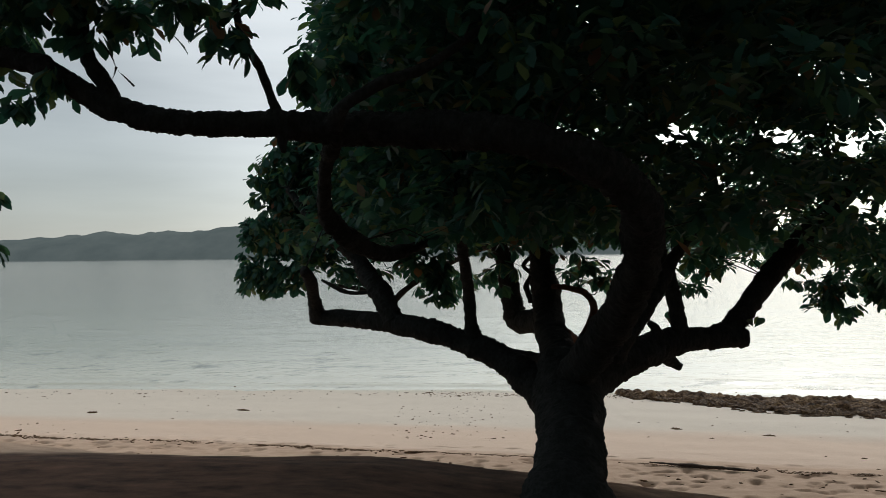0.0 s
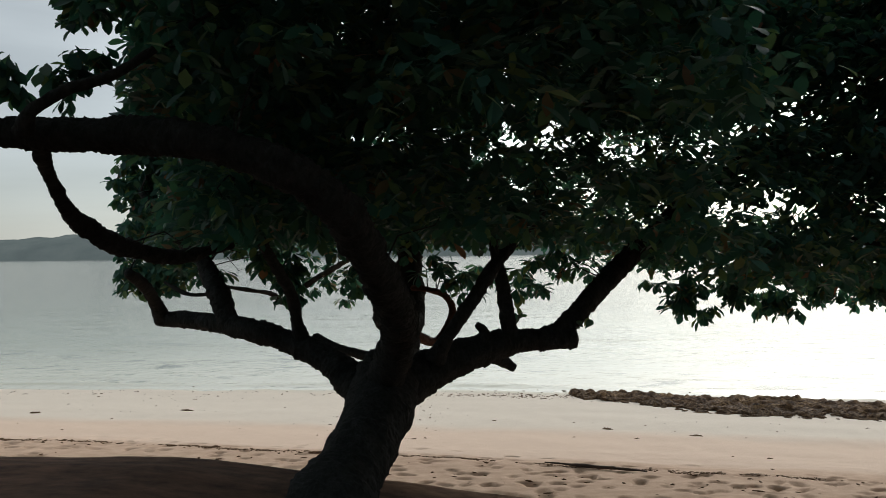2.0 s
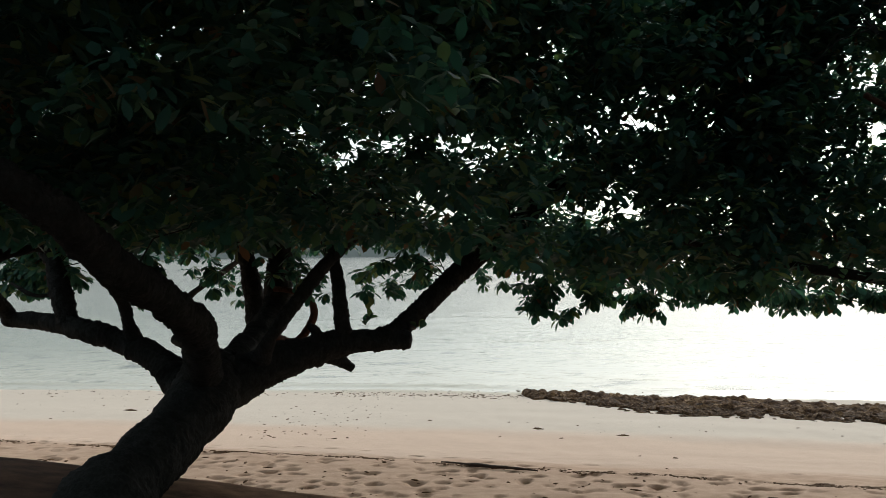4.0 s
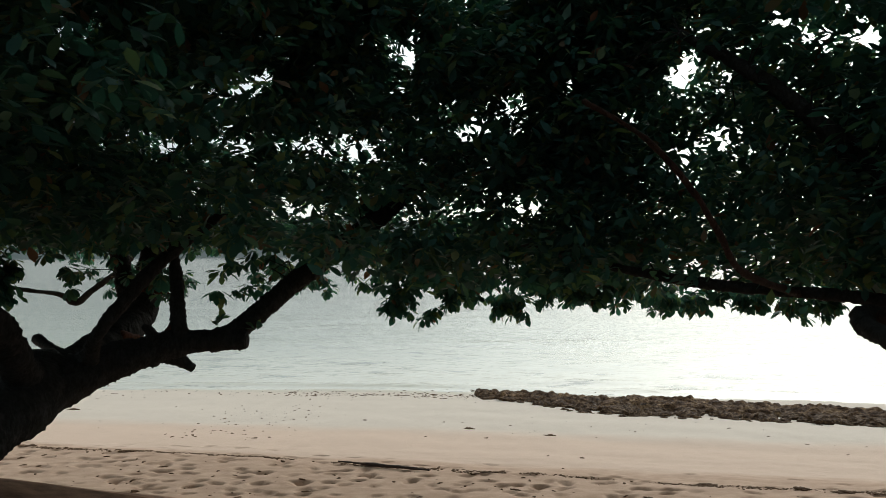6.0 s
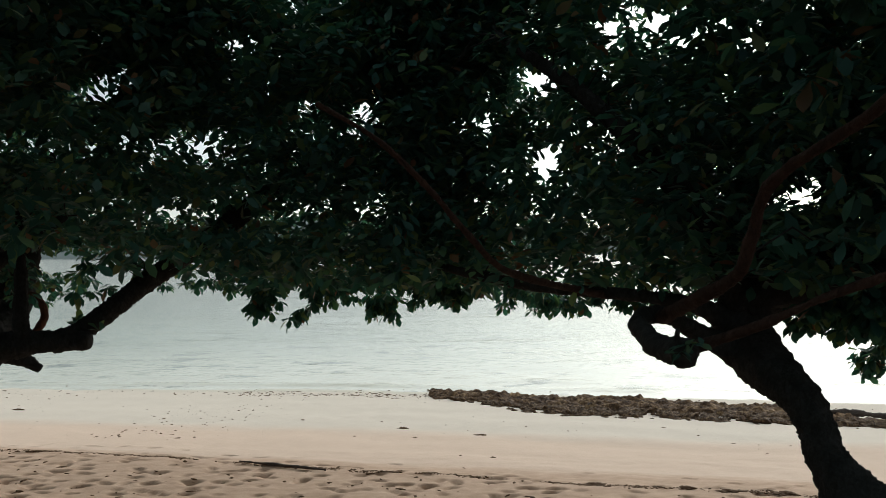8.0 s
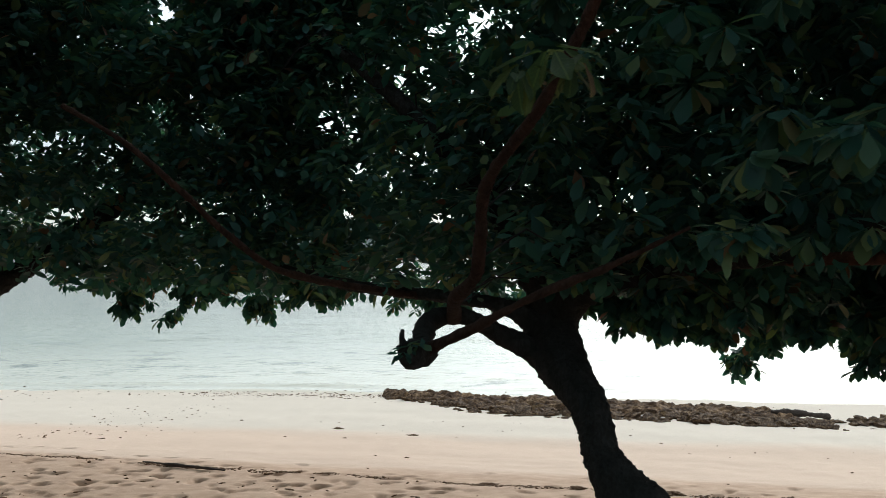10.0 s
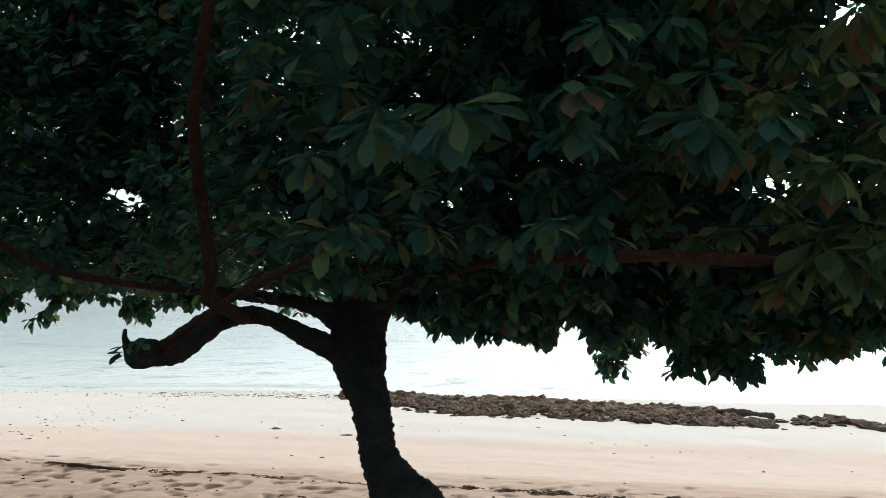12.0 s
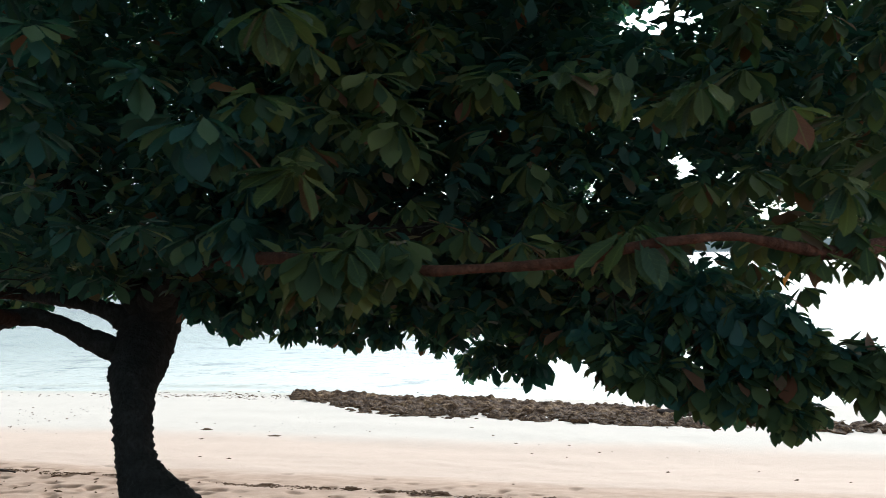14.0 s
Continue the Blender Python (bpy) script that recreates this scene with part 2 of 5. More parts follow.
def mesh_arrays(name, verts, tris, mat):
    me = bpy.data.meshes.new(name)
    nv, nf = len(verts), len(tris)
    me.vertices.add(nv)
    me.vertices.foreach_set("co", np.asarray(verts, dtype=np.float32).ravel())
    me.loops.add(nf * 3)
    me.loops.foreach_set("vertex_index", np.asarray(tris, dtype=np.int32).ravel())
    me.polygons.add(nf)
    me.polygons.foreach_set("loop_start", np.arange(0, nf * 3, 3, dtype=np.int32))
    me.polygons.foreach_set("use_smooth", np.ones(nf, dtype=bool))
    me.materials.append(mat)
    me.update(calc_edges=True)
    me.validate()
    return me


def child(name, me, parent, label="", kind=""):
    ob = new(name, me)
    ob.parent = parent
    ob.matrix_parent_inverse = Matrix.Translation(-parent.location)
    return tagged(ob, label=label, kind=kind)


def smooth_path(pts, step):
    """Catmull-Rom through points (x, y, z, r), sampled about every step metres."""
    p = np.array(pts, dtype=float)
    p = np.vstack([2 * p[0] - p[1], p, 2 * p[-1] - p[-2]])
    out = []
    for i in range(1, len(p) - 2):
        a, b, c, d = p[i - 1], p[i], p[i + 1], p[i + 2]
        n = max(2, int(np.linalg.norm((c - b)[:3]) / step))
        for k in range(n):
            t = k / n
            out.append(0.5 * (2 * b + (c - a) * t + (2 * a - 5 * b + 4 * c - d) * t * t + (3 * b - a - 3 * c + d) * t ** 3))
    out.append(p[-2])
    return np.array(out)


def tube(pts, step=0.05, sides=14, lump=0.10, seed=0.0, blunt=False):
    """Verts and faces of a gnarled limb: rough rings along a smooth path, closed at both ends."""
    q = smooth_path(pts, step)
    verts, faces = [], []
    up = Vector((0.3, 0.2, 1)).normalized()
    for i, (x, y, z, r) in enumerate(q):
        c = Vector((x, y, z))
        a, b = q[max(0, i - 1)][:3], q[min(len(q) - 1, i + 1)][:3]
        t = Vector(b - a).normalized()
        s = t.cross(up)
        s = s.normalized() if s.length > 0.05 else Vector((1, 0, 0))
        w = s.cross(t).normalized()
        up = w if w.dot(up) > 0 else -w
        r = max(r, 0.004)
        for k in range(sides):
            ang = 2 * math.pi * k / sides
            d = s * math.cos(ang) + w * math.sin(ang)
            pt = c + d * r
            f = noise.noise(pt * 3.2 + Vector((seed, 0, 0))) * 1.1 + noise.noise(pt * 11.0 + Vector((0, seed, 0))) * 0.75
            # flaking bark: small raised scales with sharp rims
            g = noise.noise(pt * 42.0 + Vector((0, 0, seed)))
            s2 = noise.noise(pt * 95.0)
            g2 = noise.noise(pt * 21.0 + Vector((seed, 4, 0)))
            flake = 0.7 * g2 + 0.45 * g + (0.55 if g > 0.20 else 0.0) + 0.35 * s2
            rag = min(0.0135, 0.14 * r)
            verts.append(c + d * (r * (1 + lump * f) + 0.05 * lump * f + rag * flake))
    n = len(q)
    for i in range(n - 1):
        for k in range(sides):
            k2 = (k + 1) % sides
            faces.append((i * sides + k, i * sides + k2, (i + 1) * sides + k2, (i + 1) * sides + k))
    for i, sign in ((0, -1), (n - 1, 1)):
        t = Vector(q[1][:3] - q[0][:3]) if i == 0 else Vector(q[-1][:3] - q[-2][:3])
        verts.append(Vector(q[i][:3]) + t.normalized() * sign * q[i][3] * (0.25 if blunt else 0.6))
        ci = len(verts) - 1
        for k in range(sides):
            a, b = i * sides + k, i * sides + (k + 1) % sides
            faces.append((b, a, ci) if sign < 0 else (a, b, ci))
    return verts, faces


# ---- ground: soil bank, sand falling to the sea, sea bed ----
PROFILE_U = np.array([-400.0, -6.0, 0.0, 4.4, 5.2, 5.7, 6.6, 7.6, 8.6, 9.4, 11.4, 12.2, 13.4, 16.6, 19.8, 21.7, 24.0, 27.3, 35.0, 90.0, 4000.0])
PROFILE_Z = np.array([0.8, 0.35, 0.05, -0.02, -0.04, -0.10, -0.55, -1.08, -1.34, -1.45, -1.57, -1.68, -1.86, -2.33, -2.60, -2.80, -3.0, -3.28, -3.9, -7.0, -40.0])
SEA = -3.27


def beach_u(x, y):
    # the tide lines run nearer to the bank on the right
    k = np.interp(y, [0, 5.2, 7.5, 12, 24], [0.0, 0.0, 0.22, 0.25, 0.20 if x > 3 else 0.08])
    return y + k * (np.clip(x, -40, 40) - 3.0)


def ground_z(x, y):
    z = float(np.interp(beach_u(x, y), PROFILE_U, PROFILE_Z))
    if y < 7.5:
        # the bank is higher at its left end
        w = min(1.0, max(0.0, (7.0 - y) / 1.6))
        z += w * float(np.interp(x, [-6, -0.6, 0.4, 1.2, 4, 9], [0.245, 0.20, 0.05, -0.07, -0.42, -0.46]))
    return z + 0.03 * noise.noise(Vector((x * 0.5, y * 0.9, 0))) + 0.012 * noise.noise(Vector((x * 1.9, y * 2.6, 5)))


def axis(parts):
    out = []
    for a, b, s in parts:
        out += list(np.arange(a, b, s))
    return out + [parts[-1][1]]


def make_ground():
    rng = np.random.default_rng(4)
    xs = axis([(-3000, -300, 450), (-300, -40, 20), (-40, -10, 1.0), (-10, 17, 0.05), (17, 45, 1.0), (45, 300, 20), (300, 3000, 450)])
    ys = axis([(-600, -40, 80), (-40, -4, 2.0), (-4, 3.5, 0.4), (3.5, 7, 0.09), (7, 8, 0.1), (8, 13.5, 0.04), (13.5, 30, 0.28), (30, 90, 4), (90, 400, 62), (400, 4000, 900)])
    nx, ny = len(xs), len(ys)
    Z = np.array([[ground_z(x, y) for x in xs] for y in ys])
    # trodden sand above the tide line: many shallow prints
    X, Y = np.array(xs), np.array(ys)
    for _ in range(900):
        cx, uy = rng.uniform(-10, 17), rng.uniform(8.3, 11.9)
        cy = uy - 0.25 * (cx - 3.0)
        if rng.random() < 0.25:
            cy += 0.7
        ang, L, Wd = rng.normal(0, 0.5), rng.uniform(0.08, 0.12), rng.uniform(0.05, 0.08)
        dep = rng.uniform(0.03, 0.07)
        i0, i1 = np.searchsorted(X, [cx - 0.5, cx + 0.5])
        j0, j1 = np.searchsorted(Y, [cy - 0.5, cy + 0.5])
        gx, gy = np.meshgrid(X[i0:i1] - cx, Y[j0:j1] - cy)
        a = (gx * math.cos(ang) + gy * math.sin(ang)) / L
        b = (-gx * math.sin(ang) + gy * math.cos(ang)) / Wd
        d2 = a * a + b * b
        Z[j0:j1, i0:i1] += -dep * np.exp(-d2 ** 1.5) + 0.10 * dep * np.exp(-(np.sqrt(d2) - 1.45) ** 2 * 6)
    verts = np.stack([np.tile(X, ny), np.repeat(Y, nx), Z.ravel()], axis=1)
    j, i = np.meshgrid(np.arange(ny - 1), np.arange(nx - 1), indexing="ij")
    a = (j * nx + i).ravel()
    tris = np.concatenate([np.stack([a, a + 1, a + nx + 1], 1), np.stack([a, a + nx + 1, a + nx], 1)])
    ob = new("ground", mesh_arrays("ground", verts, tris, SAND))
    return tagged(ob, label="pale pinkish beach sand with prints below a brown soil bank", category="beach", kind="structure")


make_ground()


def make_sea():
    ys = axis([(22, 25.5, 0.6), (25.5, 32, 0.13), (32, 60, 0.6), (60, 200, 6), (200, 1000, 80), (1000, 4400, 400)])
    xs = axis([(-4500, -400, 400), (-400, -60, 20), (-60, 80, 1.2), (80, 400, 20), (400, 4500, 400)])
    nx, ny = len(xs), len(ys)
    verts = []
    for y in ys:
        for x in xs:
            near = max(0.0, 1 - (y - 22) / 120)
            swell = 0.018 * near * noise.noise(Vector((x * 0.10, y * 0.5, 2))) + 0.003 * near * math.sin(y * 1.1 + 0.9 * noise.noise(Vector((x * 0.07, 0, 0))) * 3)
            shore = 28.3 - (0.20 if x > 3 else 0.08) * (max(-40.0, min(40.0, x)) - 3.0) + 0.5 * noise.noise(Vector((x * 0.12, 6, 0)))
            lip = 0.075 * max(0.0, 0.55 + noise.noise(Vector((x * 0.18, 1, 0)))) * math.exp(-((y - shore) / 0.22) ** 2)
            lip += 0.05 * max(0.0, 0.25 + noise.noise(Vector((x * 0.25, 9, 0)))) * math.exp(-((y - shore - 1.7) / 0.3) ** 2)
            verts.append((x, y, SEA + swell + lip))
    j, i = np.meshgrid(np.arange(ny - 1), np.arange(nx - 1), indexing="ij")
    a = (j * nx + i).ravel()
    tris = np.concatenate([np.stack([a, a + 1, a + nx + 1], 1), np.stack([a, a + nx + 1, a + nx], 1)])
    ob = new("water", mesh_arrays("water", verts, tris, WATER))
    tagged(ob, label="calm pale grey-green sea with small ripples", category="sea", kind="structure")


make_sea()


def make_island():
    """A long hazy range of hills across the water."""
    verts, faces, rows = [], [], 14
    xs = np.arange(-4200, 3400, 22.0)
    for i, x in enumerate(xs):
        a = math.atan2(x, 3500)
        base = np.interp(a, [-0.8, -0.56, -0.50, -0.42, -0.36, -0.30, -0.245, -0.15, 0.1, 0.3, 0.6], [80, 106, 118, 128, 140, 156, 184, 190, 150, 100, 50])
        h = base + 13 * noise.noise(Vector((x * 0.006, 0, 1))) + 7 * noise.noise(Vector((x * 0.02, 3, 0))) + 5 * noise.noise(Vector((x * 0.05, 9, 0))) + 3 * noise.noise(Vector((x * 0.11, 2, 0)))
        h += 22 * math.exp(-((a + 0.455) / 0.016) ** 2) + 12 * math.exp(-((a + 0.492) / 0.01) ** 2)
        for k in range(rows):
            f = k / (rows - 1)
            y = 3450 + 420 * f + 26 * noise.noise(Vector((x * 0.008, f * 4, 0)))
            z = SEA - 2 + (h + 2) * math.sin(f * math.pi / 2) ** 0.8 + (6 * noise.noise(Vector((x * 0.015, f * 6, 4))) if 0 < k < rows - 1 else 0)
            verts.append((x, y, z))
    n = len(xs)
    for i in range(n - 1):
        for k in range(rows - 1):
            a = i * rows + k
            faces.append((a, a + rows, a + rows + 1, a + 1))
    b = len(verts)
    for i in range(n):
        verts.append((xs[i], 4400, SEA - 5))
    for i in range(n - 1):
        faces.append((i * rows + rows - 1, (i + 1) * rows + rows - 1, b + i + 1, b + i))
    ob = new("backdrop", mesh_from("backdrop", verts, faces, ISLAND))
    tagged(ob, label="long low hazy grey range of hills across the bay", category="island", kind="structure")


make_island()


def make_shade_screen():
    """An unseen bushy screen behind the way of the camera, left of the open ground, added to block land-side light."""
    m, nt, b = material("dark_screen", 0.9, 0.1)
    n1 = noise_node(nt, 3.0, 6.0, 0.7)
    nt.links.new(ramp_node(nt, n1, [(0.3, (0.010, 0.018, 0.008)), (0.7, (0.045, 0.075, 0.025))]), b.inputs["Base Color"])
    bump(nt, b, n1, 1.0, 0.3)
    verts, faces = [], []
    xs, hs = np.arange(-26, 5.41, 0.2), 40
    for x in xs:
        top = (4.6 + 0.9 * noise.noise(Vector((x * 0.4, 0, 0)))) * max(0.0, min(1.0, (5.4 - x) / 2.0, (x + 26) / 2.0)) ** 0.6
        for k in range(hs):
            a = math.pi * k / (hs - 1)
            p = Vector((x, -7.2 + 1.5 * math.cos(a), 0.1 + top * math.sin(a) ** 0.7))
            p += Vector((0.25, 1.0, 0.5)) * (0.55 * noise.noise(p * 0.8) + 0.3 * noise.noise(p * 2.3)) * math.sin(a)
            verts.append(p)
    for i in range(len(xs) - 1):
        for k in range(hs - 1):
            a = i * hs + k
            faces.append((a, a + 1, a + hs + 1, a + hs))
    ob = new("backdrop_shade_screen", mesh_from("backdrop_shade_screen", verts, faces, m))
    tagged(ob, label="unseen dark green bush-like screen added to block light from the land side", category="hedge", kind="structure")


make_shade_screen()

# ---- leaves ----
# a broad leaf, wider toward its blunt tip, folded along the midrib
def leaf_outline():
    """Corners and triangles of the leaf: left edge, midrib and right edge at each station."""
    v, t = [(0, 0, 0)], []
    rows = [(0.12, 0.035), (0.34, 0.13), (0.54, 0.21), (0.70, 0.235), (0.85, 0.165), (0.94, 0.075)]
    for i, (y, w) in enumerate(rows):
        z = -0.10 * y * y + 0.01
        v += [(-w, y, z + 0.22 * w + 0.012 * math.sin(2.5 * i)), (0, y + 0.01, z - 0.01), (w, y, z + 0.22 * w + 0.012 * math.sin(2.5 * i + 2))]
    v.append((0, 1.0, -0.115))
    t += [(0, 2, 1), (0, 3, 2)]
    for i in range(len(rows) - 1):
        a = 1 + 3 * i
        t += [(a, a + 1, a + 4), (a, a + 4, a + 3), (a + 1, a + 2, a + 5), (a + 1, a + 5, a + 4)]
    a = 3 * len(rows) - 2
    t += [(a, a + 1, a + 3), (a + 1, a + 2, a + 3)]
    return np.array(v), np.array(t)


LEAF_V, LEAF_T = leaf_outline()


def rosettes(rng, centres, per, size, droop=0.45, spread=0.05):
    """Leaves in whorls round twig ends. Gives base, direction, normal, length of each leaf."""
    c = np.repeat(np.asarray(centres, dtype=float), per, axis=0)
    n = len(c)
    tilt = np.repeat(rng.normal(0, 0.35, (len(centres), 3)), per, axis=0)
    az = rng.uniform(0, 2 * math.pi, n)
    d = np.stack([np.cos(az), np.sin(az), rng.normal(0.05, 0.35, n) - droop], 1) + tilt
    d /= np.linalg.norm(d, axis=1)[:, None]
    up = np.stack([rng.normal(0, 0.45, n), rng.normal(0, 0.45, n), np.ones(n)], 1)
    s = np.cross(d, up)
    s /= np.linalg.norm(s, axis=1)[:, None] + 1e-9
    nn = np.cross(s, d)
    return c + rng.normal(0, spread, (n, 3)), d, nn, size * rng.uniform(0.6, 1.18, n)


def umbrellas(rng, centres, per, size):
    """Umbrella-shaped whorls at shoot ends: the outer leaves spread, the inner ones hang."""
    k = len(centres)
    c = np.repeat(np.asarray(centres, dtype=float), per, axis=0)
    n = len(c)
    j = np.tile(np.arange(per), k)
    az = np.repeat(rng.uniform(0, 6.28, k), per) + 2.4 * j + rng.normal(0, 0.2, n)
    fall = 0.25 + 1.0 * ((j * 7) % per) / per + rng.normal(0, 0.16, n)
    lean = np.repeat(rng.normal(0, 0.22, (k, 3)), per, axis=0)
    d = np.stack([np.cos(az) * np.cos(fall), np.sin(az) * np.cos(fall), -np.sin(fall)], 1) + lean
    d /= np.linalg.norm(d, axis=1)[:, None]
    up = np.stack([0.5 * np.cos(az) + rng.normal(0, 0.22, n), 0.5 * np.sin(az) + rng.normal(0, 0.22, n), np.ones(n)], 1)
    s = np.cross(d, up)
    s /= np.linalg.norm(s, axis=1)[:, None] + 1e-9
    big = np.repeat(size * rng.uniform(0.72, 1.18, k), per)
    return c + 0.12 * big[:, None] * d + rng.normal(0, 0.008, (n, 3)), d, np.cross(s, d), big * rng.uniform(0.75, 1.12, n)


# the same leaf with fewer corners, for the mass inside the crown
LEAF_V8 = np.array([(0, 0, 0), (-0.21, 0.48, 0.04), (0.21, 0.48, 0.02), (-0.19, 0.76, 0.0), (0.19, 0.76, -0.02), (0, 1.0, -0.09)])
LEAF_T8 = np.array([(0, 2, 1), (1, 2, 4), (1, 4, 3), (3, 4, 5)])


def leaf_mesh(name, leaves, mat, fine=True):
    p, d, nn, ln = leaves
    s = np.cross(d, nn)
    lv, lt = (LEAF_V, LEAF_T) if fine else (LEAF_V8, LEAF_T8)
    v = (p[:, None, :] + ln[:, None, None] * (lv[None, :, 0:1] * s[:, None, :] + lv[None, :, 1:2] * d[:, None, :] + lv[None, :, 2:3] * nn[:, None, :]))
    t = lt[None] + (np.arange(len(p)) * len(lv))[:, None, None]
    return mesh_arrays(name, v.reshape(-1, 3), t.reshape(-1, 3), mat)


def join_leaves(sets):
    return tuple(np.concatenate([s[i] for s in sets]) for i in range(4))


def spray(rng, clumps, size=0.14, thick=1.0):
    """Hanging clumps, each (x, y, lowest z, radius): whorls filling it down to its lowest leaf tips."""
    cs = []
    for x, y, z, r in clumps:
        k = max(3, int(20 * thick * (r / 0.17) ** 1.6))
        o = rng.normal(0, 0.55, (k, 3)) * np.array([r, r * 1.2, r * 0.8])
        cs.append(np.array([x, y, z + 0.75 * size + 0.7 * r]) + np.clip(o, -0.85 * r, 0.85 * r))
    return rosettes(rng, np.concatenate(cs), 9, size, 0.95, 0.02)


def tufts(rng, clumps, size):
    """A few loose whorls in each clump (x, y, lowest z, radius), with sky between them."""
    cs = []
    for x, y, z, r in clumps:
        for _ in range(5):
            cs.append((x + rng.normal(0, 0.8 * r), y + rng.normal(0, 1.2 * r), z + 0.7 * size + abs(rng.normal(0, 1.3 * r))))
    return umbrellas(rng, np.array(cs), 10, size)


def fine_leaf(k, mat):
    """A leaf with a hollow midrib, wavy edge and drooping tip."""
    v, f = [(0, 0, 0)], []
    stations = [(0.10, 0.03), (0.26, 0.105), (0.44, 0.17), (0.62, 0.212), (0.78, 0.19), (0.91, 0.105)]
    bend = 0.05 + 0.06 * k
    for i, (y, w) in enumerate(stations):
        z = -bend * y * y + 0.02
        e = 0.035 + 0.018 * math.sin(2.4 * i + k)
        v += [(-w, y, z + e), (0.004 * math.sin(i + k), y + 0.01, z - 0.01), (w, y - 0.01, z + 0.035 + 0.018 * math.sin(2.1 * i + 2 * k + 1))]
    v.append((0.02 * (k - 1.5), 1.0, -bend - 0.03))
    f += [(0, 2, 1), (0, 3, 2)]
    for i in range(len(stations) - 1):
        a = 1 + 3 * i
        f += [(a, a + 1, a + 4, a + 3), (a + 1, a + 2, a + 5, a + 4)]
    a = 1 + 3 * (len(stations) - 1)
    f += [(a, a + 1, len(v) - 1), (a + 1, a + 2, len(v) - 1)]
    return mesh_from("leaf", v, f, mat)


def single_leaves(parent, leaves, mat):
    """The leaves that can be picked apart, each an object of its own."""
    p, d, nn, ln = leaves
    shapes = []
    for k in range(4):
        shapes.append(fine_leaf(k, mat))
    for i in range(len(p)):
        s = np.cross(d[i], nn[i])
        m = Matrix(((s[0], d[i][0], nn[i][0], p[i][0]), (s[1], d[i][1], nn[i][1], p[i][1]), (s[2], d[i][2], nn[i][2], p[i][2]), (0, 0, 0, 1)))
        ob = child("leaf", shapes[i % 4], parent)
        ob.matrix_basis = m @ Matrix.Diagonal((ln[i], ln[i], ln[i], 1))


def fill_crown(rng, count, box, keep, cut=-0.40):
    """Whorl centres in a box, kept where keep(x, y, z) allows, thinned out by a broad noise so that the crown has holes."""
    lo, hi = np.array(box[:3]), np.array(box[3:])
    out = []
    while len(out) < count:
        q = lo + (hi - lo) * rng.random(3)
        if not keep(*q):
            continue
        v = Vector(q)
        if noise.noise(v * 1.1) + 0.7 * noise.noise(v * 2.7) < cut:
            continue
        out.append(q)
    return np.array(out)


# gaps of the crowns, fitted to the camera's view: slanting shafts, each (x, z, radius) over the line y = 7.2, listed by
# the camera x at which they point
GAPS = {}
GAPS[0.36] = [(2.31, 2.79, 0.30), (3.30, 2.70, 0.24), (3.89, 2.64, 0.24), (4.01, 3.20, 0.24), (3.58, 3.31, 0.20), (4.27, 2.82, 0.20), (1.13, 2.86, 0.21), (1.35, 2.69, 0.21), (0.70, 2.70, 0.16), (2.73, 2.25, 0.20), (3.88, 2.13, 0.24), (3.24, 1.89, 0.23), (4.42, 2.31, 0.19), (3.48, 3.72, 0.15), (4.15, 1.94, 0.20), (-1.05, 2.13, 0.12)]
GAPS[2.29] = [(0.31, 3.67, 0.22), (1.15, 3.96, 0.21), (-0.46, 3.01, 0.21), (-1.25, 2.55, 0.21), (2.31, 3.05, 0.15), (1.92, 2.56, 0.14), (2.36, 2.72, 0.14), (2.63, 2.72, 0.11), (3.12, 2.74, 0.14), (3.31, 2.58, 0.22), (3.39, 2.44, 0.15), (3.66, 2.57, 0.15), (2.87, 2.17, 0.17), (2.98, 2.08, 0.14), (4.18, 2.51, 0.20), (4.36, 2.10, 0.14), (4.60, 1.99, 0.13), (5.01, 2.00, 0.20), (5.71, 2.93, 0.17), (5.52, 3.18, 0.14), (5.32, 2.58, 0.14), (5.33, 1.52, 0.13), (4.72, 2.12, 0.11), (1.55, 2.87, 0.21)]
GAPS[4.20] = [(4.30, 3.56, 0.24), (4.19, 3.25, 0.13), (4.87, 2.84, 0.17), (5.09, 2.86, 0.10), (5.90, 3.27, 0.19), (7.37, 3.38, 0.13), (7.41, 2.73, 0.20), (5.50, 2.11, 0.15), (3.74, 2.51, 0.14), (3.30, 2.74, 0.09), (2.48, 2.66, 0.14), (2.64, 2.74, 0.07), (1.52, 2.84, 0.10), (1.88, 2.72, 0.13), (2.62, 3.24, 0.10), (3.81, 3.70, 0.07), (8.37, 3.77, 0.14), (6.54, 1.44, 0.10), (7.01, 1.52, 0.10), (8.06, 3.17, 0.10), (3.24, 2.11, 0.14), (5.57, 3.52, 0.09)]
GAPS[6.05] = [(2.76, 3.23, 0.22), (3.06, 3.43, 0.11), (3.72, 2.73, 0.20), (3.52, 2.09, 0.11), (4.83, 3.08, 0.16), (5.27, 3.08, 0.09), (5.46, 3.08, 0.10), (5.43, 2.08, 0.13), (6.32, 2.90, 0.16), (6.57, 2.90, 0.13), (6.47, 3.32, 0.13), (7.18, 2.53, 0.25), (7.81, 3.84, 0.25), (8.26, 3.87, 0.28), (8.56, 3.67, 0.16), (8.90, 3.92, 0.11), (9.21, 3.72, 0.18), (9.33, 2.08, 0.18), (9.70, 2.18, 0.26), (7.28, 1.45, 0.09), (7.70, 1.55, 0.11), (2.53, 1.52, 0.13)]
